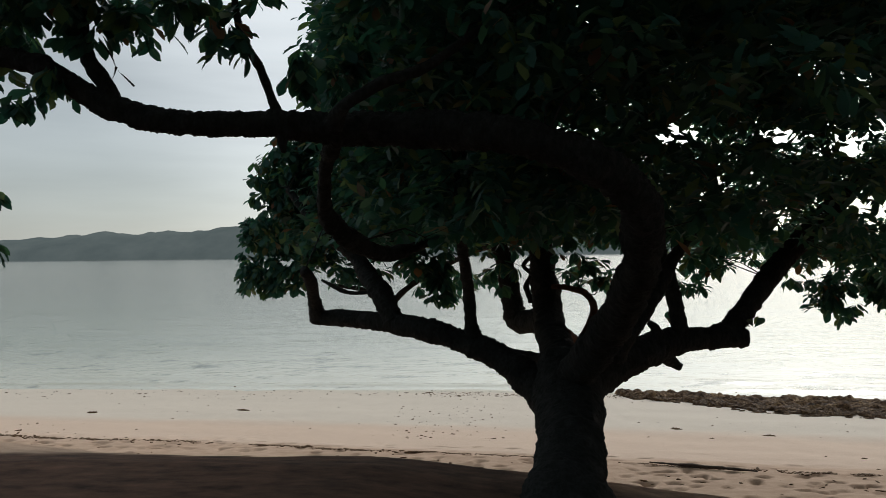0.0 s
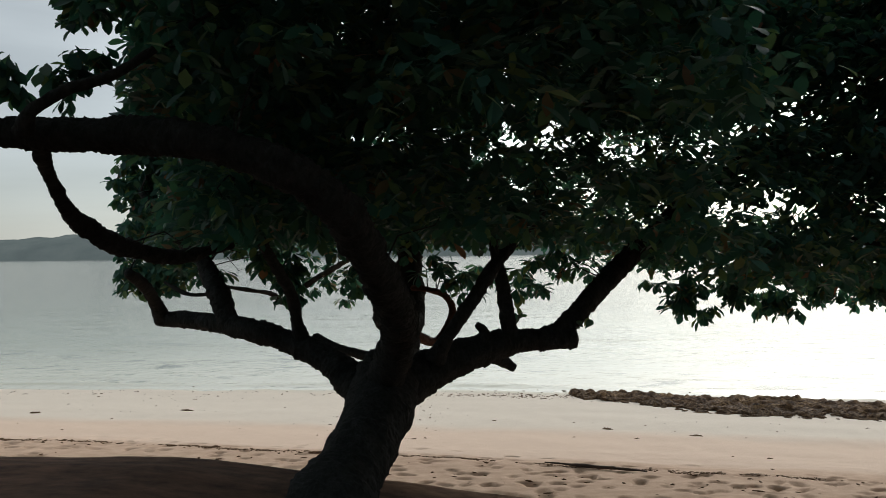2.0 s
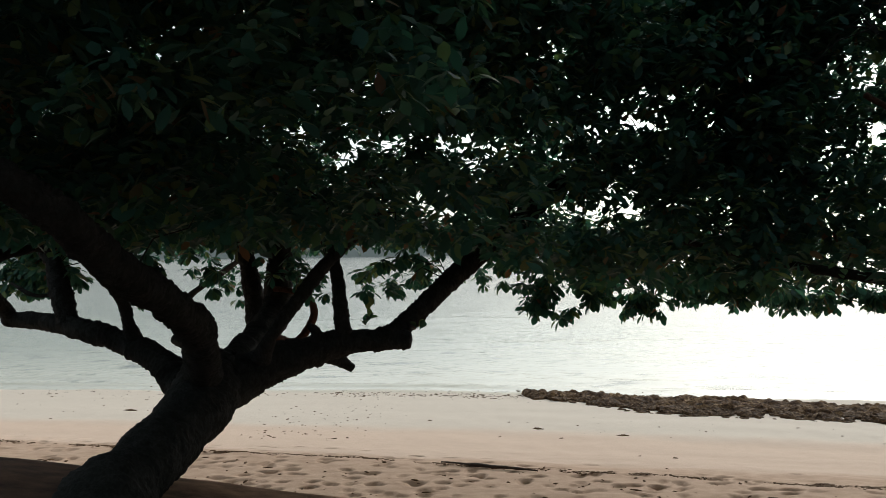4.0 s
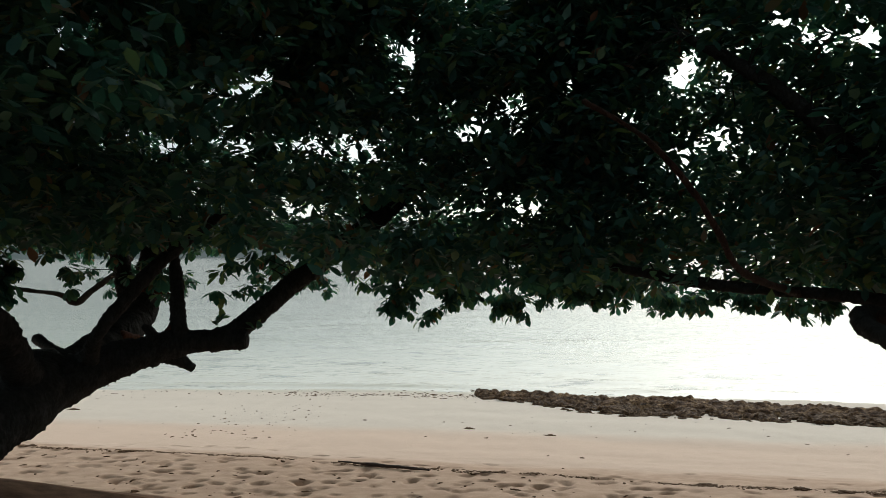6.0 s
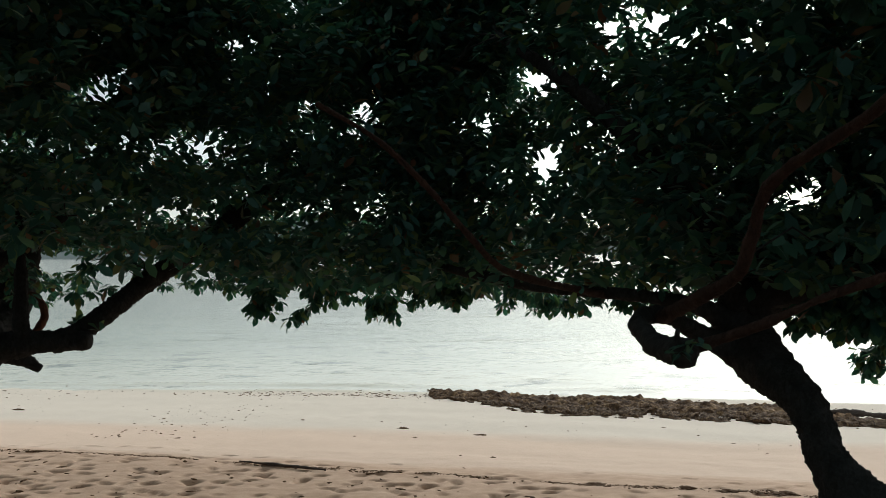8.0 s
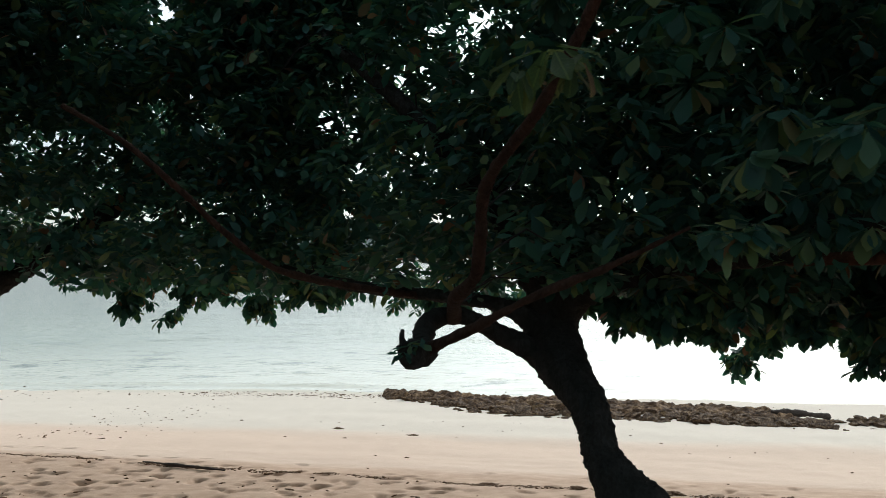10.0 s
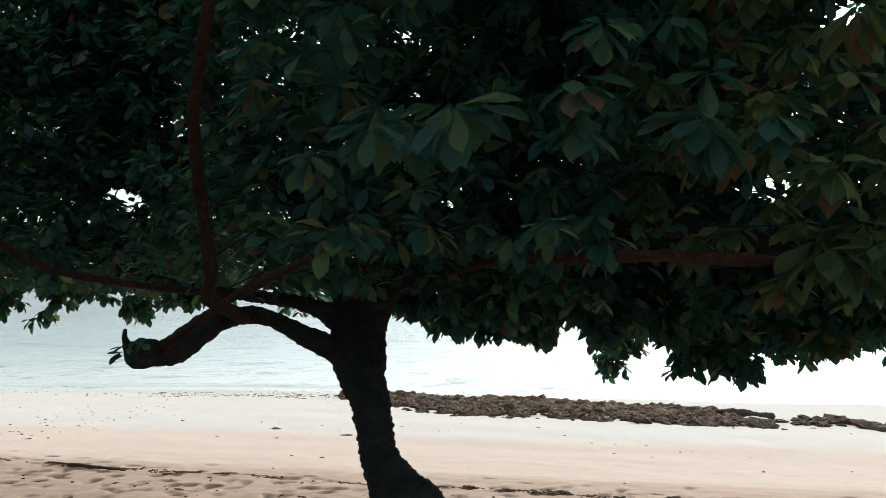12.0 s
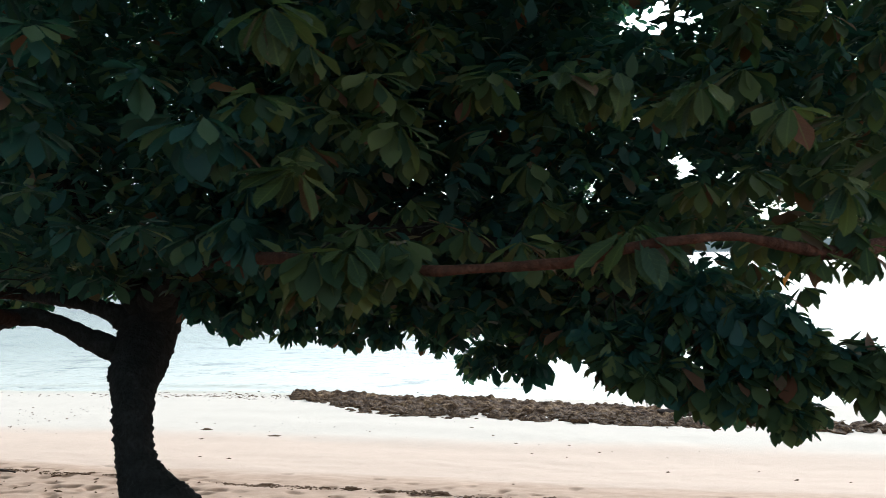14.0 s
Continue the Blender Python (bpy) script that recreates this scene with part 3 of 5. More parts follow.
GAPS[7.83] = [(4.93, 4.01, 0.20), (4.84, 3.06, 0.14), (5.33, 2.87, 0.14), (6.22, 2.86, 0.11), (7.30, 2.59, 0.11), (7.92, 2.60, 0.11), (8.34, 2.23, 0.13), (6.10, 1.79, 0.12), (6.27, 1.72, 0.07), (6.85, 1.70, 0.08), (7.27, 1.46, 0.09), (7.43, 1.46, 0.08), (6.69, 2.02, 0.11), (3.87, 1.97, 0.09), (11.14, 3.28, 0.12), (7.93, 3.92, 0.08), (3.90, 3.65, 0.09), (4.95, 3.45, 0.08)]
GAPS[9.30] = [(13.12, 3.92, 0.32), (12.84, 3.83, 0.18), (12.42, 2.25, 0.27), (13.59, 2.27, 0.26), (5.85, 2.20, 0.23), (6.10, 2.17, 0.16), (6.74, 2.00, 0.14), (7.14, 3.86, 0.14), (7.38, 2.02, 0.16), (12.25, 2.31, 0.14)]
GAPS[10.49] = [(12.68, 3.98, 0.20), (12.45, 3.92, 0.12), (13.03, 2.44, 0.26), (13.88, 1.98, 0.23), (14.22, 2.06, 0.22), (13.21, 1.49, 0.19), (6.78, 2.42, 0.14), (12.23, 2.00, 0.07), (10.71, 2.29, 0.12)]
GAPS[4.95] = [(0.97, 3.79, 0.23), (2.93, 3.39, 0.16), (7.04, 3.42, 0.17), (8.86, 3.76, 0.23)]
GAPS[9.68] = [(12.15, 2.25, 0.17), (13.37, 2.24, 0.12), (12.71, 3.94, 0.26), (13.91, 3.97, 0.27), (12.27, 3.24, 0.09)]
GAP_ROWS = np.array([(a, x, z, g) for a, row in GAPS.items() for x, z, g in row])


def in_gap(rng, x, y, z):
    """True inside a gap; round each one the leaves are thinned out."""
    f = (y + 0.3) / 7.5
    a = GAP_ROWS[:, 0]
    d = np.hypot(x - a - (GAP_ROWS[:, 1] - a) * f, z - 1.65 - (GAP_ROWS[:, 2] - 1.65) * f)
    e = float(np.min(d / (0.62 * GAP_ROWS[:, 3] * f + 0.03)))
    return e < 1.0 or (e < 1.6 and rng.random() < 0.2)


def twigs(rng, ends, roots, r0=0.008):
    """Thin crooked shoots from points on the limbs to whorls near them."""
    V, T = [], []
    roots = np.asarray(roots)
    for e in ends:
        dist = np.linalg.norm(roots - e, axis=1)
        a = roots[int(np.argmin(dist))]
        if dist.min() > 0.8 or abs(e[2] - a[2]) > 0.45:
            continue
        m1 = a + (e - a) * 0.4 + rng.normal(0, 0.06, 3) + np.array([0, 0, 0.08])
        m2 = a + (e - a) * 0.75 + rng.normal(0, 0.04, 3)
        pts = [a, m1, m2, np.array(e)]
        for k in range(3):
            d = pts[k + 1] - pts[k]
            s = np.cross(d, (0.2, 0.1, 1.0))
            s /= np.linalg.norm(s) + 1e-9
            w = np.cross(s, d) / (np.linalg.norm(d) + 1e-9)
            b = len(V)
            for q, r in ((pts[k], r0 * (1 - 0.28 * k)), (pts[k + 1], r0 * (0.72 - 0.28 * k))):
                for j in range(3):
                    an = 2.094 * j
                    V.append(q + r * (s * math.cos(an) + w * math.sin(an)))
            for j in range(3):
                j2 = (j + 1) % 3
                T += [(b + j, b + j2, b + 3 + j2), (b + j, b + 3 + j2, b + 3 + j)]
    return np.array(V), np.array(T)


LIMB_POINTS = {}


def limb(tree, name, pts, label="", lump=0.10, sides=18, blunt=False, step=0.012, mat=None, under=None):
    LIMB_POINTS.setdefault(tree.name, []).extend(p[:3] for p in smooth_path(pts, 0.25)[2:])
    v, f = tube(pts, step, sides, lump, seed=pts[0][0] * 7.3, blunt=blunt)
    return child(name, mesh_from(name, v, f, mat or BARK), under or tree, label)


# ---- the tree that leans out toward the sea ----
def empty_at(name, x, y, z, **tags):
    ob = new(name)
    ob.location = (x, y, z)
    return tagged(ob, **tags)


def make_first_tree():
    rng = np.random.default_rng(11)
    tree = empty_at("almond_tree", 0.80, 5.0, 0.0, label="old beach almond tree with a thick leaning trunk and spreading limbs", category="tree", group="trees on the bank")
    limb(tree, "trunk", [(0.74, 4.72, -0.30, 0.34), (0.79, 4.98, -0.05, 0.30), (0.84, 5.25, 0.03, 0.255), (0.93, 5.62, 0.16, 0.245), (0.985, 6.08, 0.29, 0.262), (1.02, 6.42, 0.41, 0.283), (1.045, 6.60, 0.53, 0.28), (1.06, 6.70, 0.68, 0.20)],
         "rough dark bark, bulging at the old scars", 0.085, 44, step=0.013)
    # long arm to the left, ending in a sawn stub
    arm = limb(tree, "limb", [(0.95, 6.51, 0.34, 0.20), (0.73, 6.62, 0.52, 0.155), (0.47, 6.76, 0.70, 0.118), (0.07, 6.86, 0.86, 0.102), (-0.20, 6.91, 0.93, 0.102), (-0.50, 7.11, 0.97, 0.092), (-0.90, 7.36, 1.00, 0.078), (-1.27, 7.51, 1.00, 0.078)], blunt=True)
    limb(tree, "limb", [(-0.46, 7.08, 0.98, 0.11), (-0.58, 7.20, 1.22, 0.100), (-0.73, 7.40, 1.40, 0.085), (-0.90, 7.60, 1.62, 0.073), (-1.29, 7.80, 1.91, 0.058), (-1.6, 7.9, 2.3, 0.03)])
    limb(tree, "branch", [(-1.55, 10.6, 1.20, 0.022), (-1.13, 10.55, 1.14, 0.030), (-0.92, 10.9, 1.07, 0.034), (-0.76, 11.07, 0.94, 0.050), (-0.55, 11.1, 1.10, 0.044), (-0.30, 11.1, 1.28, 0.042), (0.05, 10.8, 1.46, 0.038), (0.5, 10.1, 1.67, 0.034), (0.85, 9.3, 1.75, 0.03)], "crooked shoot with an elbow", sides=10, step=0.03)
    limb(tree, "branch", [(0.26, 6.81, 0.86, 0.085), (0.24, 6.75, 1.02, 0.056), (0.22, 6.61, 1.26, 0.051), (0.15, 5.96, 1.66, 0.042), (0.12, 5.61, 1.86, 0.036), (0.1, 5.2, 2.2, 0.025)], sides=10, under=arm)
    limb(tree, "branch", [(-1.24, 7.51, 0.98, 0.078), (-1.24, 7.32, 1.18, 0.060), (-1.20, 6.90, 1.37, 0.050), (-1.20, 6.60, 1.48, 0.041)], sides=10, under=arm)
    limb(tree, "branch", [(-0.66, 7.30, 1.26, 0.026), (-0.80, 7.30, 1.245, 0.022), (-0.95, 7.32, 1.26, 0.021), (-1.18, 7.40, 1.37, 0.016)], sides=8, under=arm)
    # the limb that rises and comes toward the land, then runs out level
    level = limb(tree, "limb", [(1.0, 6.50, 0.40, 0.20), (1.10, 6.15, 0.66, 0.150), (1.19, 5.80, 0.92, 0.130), (1.235, 5.45, 1.12, 0.125), (1.215, 5.00, 1.30, 0.120), (1.17, 4.70, 1.42, 0.115), (1.13, 4.35, 1.56, 0.108), (0.97, 3.85, 1.90, 0.098), (0.50, 3.72, 2.14, 0.092), (-0.05, 3.82, 2.23, 0.088), (-0.62, 3.88, 2.26, 0.078),
                        (-0.85, 3.80, 2.265, 0.062), (-1.08, 3.80, 2.265, 0.060), (-1.36, 3.79, 2.285, 0.062), (-1.55, 3.79, 2.325, 0.066), (-1.70, 3.79, 2.385, 0.062), (-1.86, 3.79, 2.475, 0.052), (-2.05, 3.79, 2.58, 0.050), (-2.5, 3.8, 2.68, 0.040), (-3.2, 3.9, 2.95, 0.02)], lump=0.16, step=0.009, sides=24)
    limb(tree, "branch", [(-0.53, 3.72, 2.24, 0.055), (-0.46, 3.66, 2.33, 0.034), (-0.28, 3.65, 2.43, 0.028), (-0.06, 3.72, 2.53, 0.024), (0.3, 3.8, 2.8, 0.015)], sides=10, step=0.03, under=level)
    limb(tree, "twig", [(-1.68, 3.74, 2.68, 0.010), (-1.62, 3.74, 2.60, 0.0085), (-1.595, 3.74, 2.535, 0.0055), (-1.55, 3.74, 2.49, 0.004), (-1.51, 3.74, 2.45, 0.003)], "bare dead twig", 0.25, 6, step=0.02, under=level)
    limb(tree, "twig", [(-1.597, 3.74, 2.545, 0.005), (-1.61, 3.74, 2.50, 0.004), (-1.63, 3.74, 2.465, 0.003)], "bare dead twig", 0.25, 6, step=0.02, under=level)
    limb(tree, "stub", [(-0.79, 3.79, 2.24, 0.045), (-0.79, 3.78, 2.17, 0.026), (-0.785, 3.78, 2.12, 0.016)], sides=8, step=0.02, blunt=True, under=level)
    limb(tree, "branch", [(-1.65, 3.79, 2.36, 0.070), (-1.66, 3.79, 2.45, 0.042), (-1.72, 3.79, 2.54, 0.042), (-1.77, 3.79, 2.64, 0.040), (-1.80, 3.8, 2.9, 0.03)], sides=9, step=0.03, under=level)
    limb(tree, "branch", [(-0.80, 3.79, 2.27, 0.034), (-0.84, 3.79, 2.38, 0.024), (-0.90, 3.79, 2.54, 0.024), (-1.00, 3.79, 2.74, 0.020), (-1.05, 3.8, 3.1, 0.012)], sides=9, step=0.03, lump=0.06, under=level)
    limb(tree, "branch", [(-0.52, 3.84, 2.22, 0.045), (-0.63, 4.15, 2.09, 0.033), (-0.70, 4.55, 1.87, 0.050), (-0.66, 4.75, 1.78, 0.064), (-0.56, 4.95, 1.69, 0.060), (-0.40, 5.45, 1.61, 0.052), (-0.1, 5.9, 1.7, 0.035)], lump=0.16, under=level)
    limb(tree, "limb", [(1.08, 6.70, 0.52, 0.19), (1.11, 7.40, 0.64, 0.165), (1.14, 8.15, 0.78, 0.165), (1.165, 8.60, 0.98, 0.165), (1.17, 8.80, 1.30, 0.155), (1.15, 9.00, 1.75, 0.12), (1.15, 9.2, 2.3, 0.08), (1.3, 9.3, 2.9, 0.04)], lump=0.13)
    limb(tree, "limb", [(1.16, 8.45, 0.88, 0.12), (1.02, 8.80, 0.82, 0.125), (0.88, 9.02, 0.82, 0.135), (0.82, 9.08, 1.02, 0.125), (0.76, 9.1, 1.35, 0.11), (0.66, 9.1, 1.75, 0.09), (0.5, 9.1, 2.3, 0.05)], lump=0.13)
    limb(tree, "branch", [(1.10, 7.35, 0.55, 0.075), (0.92, 7.60, 0.56, 0.055), (0.60, 7.86, 0.60, 0.050), (0.32, 8.10, 0.65, 0.052), (0.15, 8.23, 0.71, 0.058)], "short dead branch", sides=10, step=0.02, blunt=True)
    limb(tree, "branch", [(1.02, 8.85, 1.05, 0.04), (0.98, 9.0, 1.22, 0.032), (1.05, 9.1, 1.36, 0.030), (0.97, 9.2, 1.46, 0.026), (1.08, 9.3, 1.58, 0.024)], "thin crooked shoot", sides=8, step=0.02)
    # arm to the right with its stub, knob and risers
    arm = limb(tree, "limb", [(1.07, 6.58, 0.42, 0.24), (1.38, 6.74, 0.56, 0.205), (1.76, 6.88, 0.70, 0.160), (2.15, 7.00, 0.78, 0.125), (2.50, 7.00, 0.81, 0.105), (2.78, 6.97, 0.81, 0.078)], lump=0.13, blunt=True)
    limb(tree, "stub", [(1.95, 7.04, 0.70, 0.10), (2.10, 7.14, 0.60, 0.066), (2.22, 7.16, 0.52, 0.040)], sides=10, blunt=True, under=arm)
    limb(tree, "limb", [(2.44, 6.98, 0.80, 0.10), (2.66, 7.06, 0.90, 0.098), (2.93, 7.25, 1.13, 0.098), (3.40, 7.55, 1.55, 0.100), (3.81, 7.75, 1.87, 0.100), (4.42, 7.94, 2.37, 0.090), (5.05, 8.14, 2.72, 0.072), (5.65, 8.34, 2.93, 0.055), (6.4, 8.5, 3.2, 0.03)])
    limb(tree, "branch", [(2.17, 6.97, 0.82, 0.090), (2.14, 6.96, 1.00, 0.068), (2.10, 7.05, 1.33, 0.058), (2.03, 7.15, 1.70, 0.046), (2.0, 7.2, 2.1, 0.03)], sides=10, under=arm)
    limb(tree, "branch", [(1.47, 6.58, 0.70, 0.090), (1.61, 6.46, 0.94, 0.058), (1.83, 6.55, 1.25, 0.066), (2.04, 6.75, 1.54, 0.058), (2.5, 7.1, 2.0, 0.035)], sides=10, under=arm)
    limb(tree, "stub", [(1.95, 6.88, 0.82, 0.070), (1.90, 6.87, 0.92, 0.042), (1.85, 6.86, 0.97, 0.030)], sides=8, blunt=True, under=arm)
    limb(tree, "branch", [(1.25, 7.8, 0.78, 0.06), (1.46, 8.22, 0.66, 0.048), (1.62, 8.36, 0.86, 0.040), (1.65, 8.36, 1.02, 0.037), (1.56, 8.36, 1.16, 0.036), (1.38, 8.36, 1.22, 0.034), (1.2, 8.4, 1.24, 0.03)], "thin bent shoot with reddish brown bark", sides=10, step=0.02, mat=YOUNG_BARK)

    low = [(-2.27, 9.71, 0.99, 0.27), (-2.46, 9.70, 1.22, 0.20), (-1.90, 9.50, 1.14, 0.26), (-2.17, 9.60, 1.50, 0.30), (-2.28, 9.50, 1.71, 0.20), (-1.94, 9.20, 1.70, 0.27), (-1.93, 8.60, 2.05, 0.21), (-1.86, 8.40, 2.29, 0.20),
           (-1.56, 8.19, 2.54, 0.26), (-1.56, 8.60, 1.82, 0.29), (-1.40, 8.40, 1.44, 0.25), (-1.56, 8.30, 2.18, 0.28), (-1.05, 8.30, 1.24, 0.15), (-0.29, 7.90, 1.38, 0.14), (-0.01, 7.80, 1.06, 0.13), (-0.12, 8.00, 1.22, 0.18)]
    middle = [(0.45, 8.00, 1.16, 0.18), (0.63, 8.00, 1.30, 0.18), (1.34, 8.00, 1.30, 0.18), (1.63, 8.00, 1.17, 0.18), (2.67, 8.00, 1.13, 0.13), (2.79, 8.00, 1.31, 0.18), 
              (3.66, 8.20, 1.48, 0.14), (3.92, 8.30, 1.14, 0.13), (4.08, 8.30, 0.98, 0.14), (4.22, 8.31, 0.88, 0.17), (4.40, 8.31, 0.77, 0.14), (4.87, 8.71, 0.90, 0.18)]
    middle += [(-0.53, 7.95, 1.24, 0.17), (-0.38, 7.95, 1.45, 0.17), (1.71, 7.75, 1.11, 0.14), (1.60, 7.75, 1.23, 0.14), (2.43, 7.85, 1.14, 0.16), (2.72, 7.95, 1.30, 0.18)]
    right = [(5.42, 8.89, 0.84, 0.19), (6.27, 9.39, 0.92, 0.25), (7.18, 9.89, 0.83, 0.27), (4.13, 8.17, 0.91, 0.17),
             (4.76, 8.37, 0.98, 0.17), (5.04, 8.76, 1.05, 0.19), (5.47, 8.76, 0.82, 0.16), (5.84, 8.76, 0.98, 0.17), (6.11, 8.06, 1.00, 0.12), (6.29, 8.05, 0.94, 0.12)]
    near = [(-2.20, 3.89, 2.46, 0.17), (-1.92, 3.79, 2.29, 0.11), (-2.09, 3.80, 2.26, 0.07), (-2.17, 3.79, 2.73, 0.17), (-1.97, 3.79, 2.73, 0.17), (-1.78, 3.79, 2.64, 0.17), (-1.59, 3.79, 2.61, 0.13), (-1.51, 3.79, 2.68, 0.11),
            (-1.28, 3.59, 2.74, 0.11), (-1.20, 3.49, 2.62, 0.07), (-1.12, 3.49, 2.63, 0.07), (-1.06, 3.69, 2.61, 0.10), (-0.98, 3.69, 2.48, 0.08), (-0.75, 3.89, 2.44, 0.09), (-0.71, 3.99, 2.42, 0.07), (-0.61, 4.29, 2.41, 0.13)]
    near += [(-0.50, 4.29, 2.57, 0.13), (-0.92, 3.79, 2.76, 0.08), (-0.42, 4.19, 2.83, 0.17), (-2.95, 5.00, 1.90, 0.05), (-2.97, 5.00, 1.59, 0.06), (-2.03, 3.59, 2.79, 0.16), (-1.76, 3.59, 2.80, 0.16), (-1.49, 3.59, 2.81, 0.13)]

    def keep(x, y, z):
        h = z - 1.6
        if h > 0.19 * y:
            left = max(-0.166 * y, 1.16 - 0.344 * y, 2.3 - 0.585 * y)
        elif h > 0.13 * y:
            left = max(-0.166 * y, 1.16 - 0.344 * y, 2.3 - 0.56 * y)
        else:
            left = max(-0.225 * y, 1.16 - 0.345 * y, 2.3 - 0.505 * y) + 0.1
        if x < left or z > 5.2 - 0.05 * (x - 2) ** 2 or (y < 4.4 and h < 0.2 * y):
            return False
        if 0.8 < x < 3.0 and y < 7.0 and rng.random() < 0.35:
            return False
        # a loose stretch along the long arm lets specks of sky through
        if 1.6 < x < 5.3 and 1.9 < z < 3.3 and rng.random() < 0.32:
            return False
        # out over the slope the crown is a thinner sheet
        if x > 3.2 and y < np.interp(x, [3.2, 4.2], [4.4, 6.1]):
            return False
        if y > 9.0 and (x > 5.2 or z > 5.0 - 0.5 * (y - 9.0)):
            return False
        floor = np.interp(x, [-2.5, 2.6, 3.6, 4.4, 7.5], [0.0, 0.0, -0.01, -0.045, -0.05])
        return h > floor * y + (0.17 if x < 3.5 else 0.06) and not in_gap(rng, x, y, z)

    # loose whorls hanging on the sea side
    outer = [(-1.13, 12.0, 1.40, 0.15), (-1.35, 11.9, 1.52, 0.18), (-1.0, 11.8, 1.60, 0.18), (-0.62, 11.5, 1.28, 0.15), (-0.45, 11.5, 1.10, 0.14), (-0.25, 11.4, 0.98, 0.13), (0.10, 11.34, 0.79, 0.13), (0.22, 11.3, 0.95, 0.15), (0.45, 11.3, 1.05, 0.15), (0.05, 11.4, 1.15, 0.18),
             (0.75, 11.3, 1.05, 0.15), (1.02, 11.3, 1.45, 0.16), (1.90, 11.3, 1.03, 0.14), (2.10, 11.4, 1.30, 0.18), (2.40, 11.3, 0.95, 0.14), (2.65, 11.4, 1.05, 0.15), (2.80, 11.5, 0.92, 0.14), (3.00, 11.3, 1.20, 0.16), (3.62, 11.3, 1.15, 0.13), (3.74, 11.3, 1.03, 0.13), (3.95, 11.3, 1.28, 0.16), (4.12, 11.3, 1.52, 0.16), (4.58, 11.3, 1.35, 0.15), (4.80, 11.3, 1.30, 0.15), (4.98, 11.3, 1.48, 0.17)]
    sets = [spray(rng, low), tufts(rng, middle, 0.15), spray(rng, right), tufts(rng, outer, 0.16)]
    body = fill_crown(rng, 10600, (-2.2, 3.2, 1.2, 6.6, 9.0, 5.2), keep)
    body = np.concatenate([body, fill_crown(rng, 1200, (3.0, 6.0, 2.2, 6.2, 9.0, 4.8), keep)])
    body = np.concatenate([body, fill_crown(rng, 2600, (-2.6, 9.0, 1.6, 5.2, 11.9, 4.6), keep)])
    # unseen leaves above the view, added to shade the bank and the crown's land side
    shade_roof = fill_crown(rng, 2200, (-4.0, -4.0, 3.2, 6.0, 4.2, 5.4), lambda x, y, z: z > 1.9 + 0.36 * max(y, 2.6))
    inner = join_leaves([rosettes(rng, body, 9, 0.15), rosettes(rng, shade_roof, 9, 0.2)])
    child("inner_crown", leaf_mesh("inner_crown", inner, LEAF, False), tree, "dense dark green broad leaves deep in the crown, with an unseen shade roof", "stuff")
    whorls = np.concatenate([np.array([c[:3] for c in low + middle + right]) + np.array([0, 0, 0.25]), body[::9]])
    v, t = twigs(rng, whorls, LIMB_POINTS[tree.name])
    child("brushwood", mesh_arrays("brushwood", v, t, BARK), tree, "thin brown shoots inside the crown", "stuff")
    sets.append(rosettes(rng, np.array([(2.29, 7.72, 0.88), (2.31, 7.70, 0.93), (2.84, 7.03, 0.90)]), 5, 0.13, -0.9, 0.01))
    hang = join_leaves([spray(rng, near, 0.13, 0.5), rosettes(rng, fill_crown(rng, 70, (-2.3, 3.3, 2.78, -0.1, 4.4, 3.4), lambda x, y, z: z > 1.6 + 0.30 * y and (x < -1.55 or x > -0.40)), 9, 0.13, 0.7)])
    pick = rng.permutation(len(hang[0]))
    single, rest = pick[:290], pick[290:]
    sets.append(tuple(a[rest] for a in hang))
    child("crown", leaf_mesh("crown", join_leaves(sets), LEAF), tree, "dense dark green broad leaves in whorls", "stuff")
    single_leaves(tree, tuple(a[single] for a in hang), LEAF_PART)


make_first_tree()


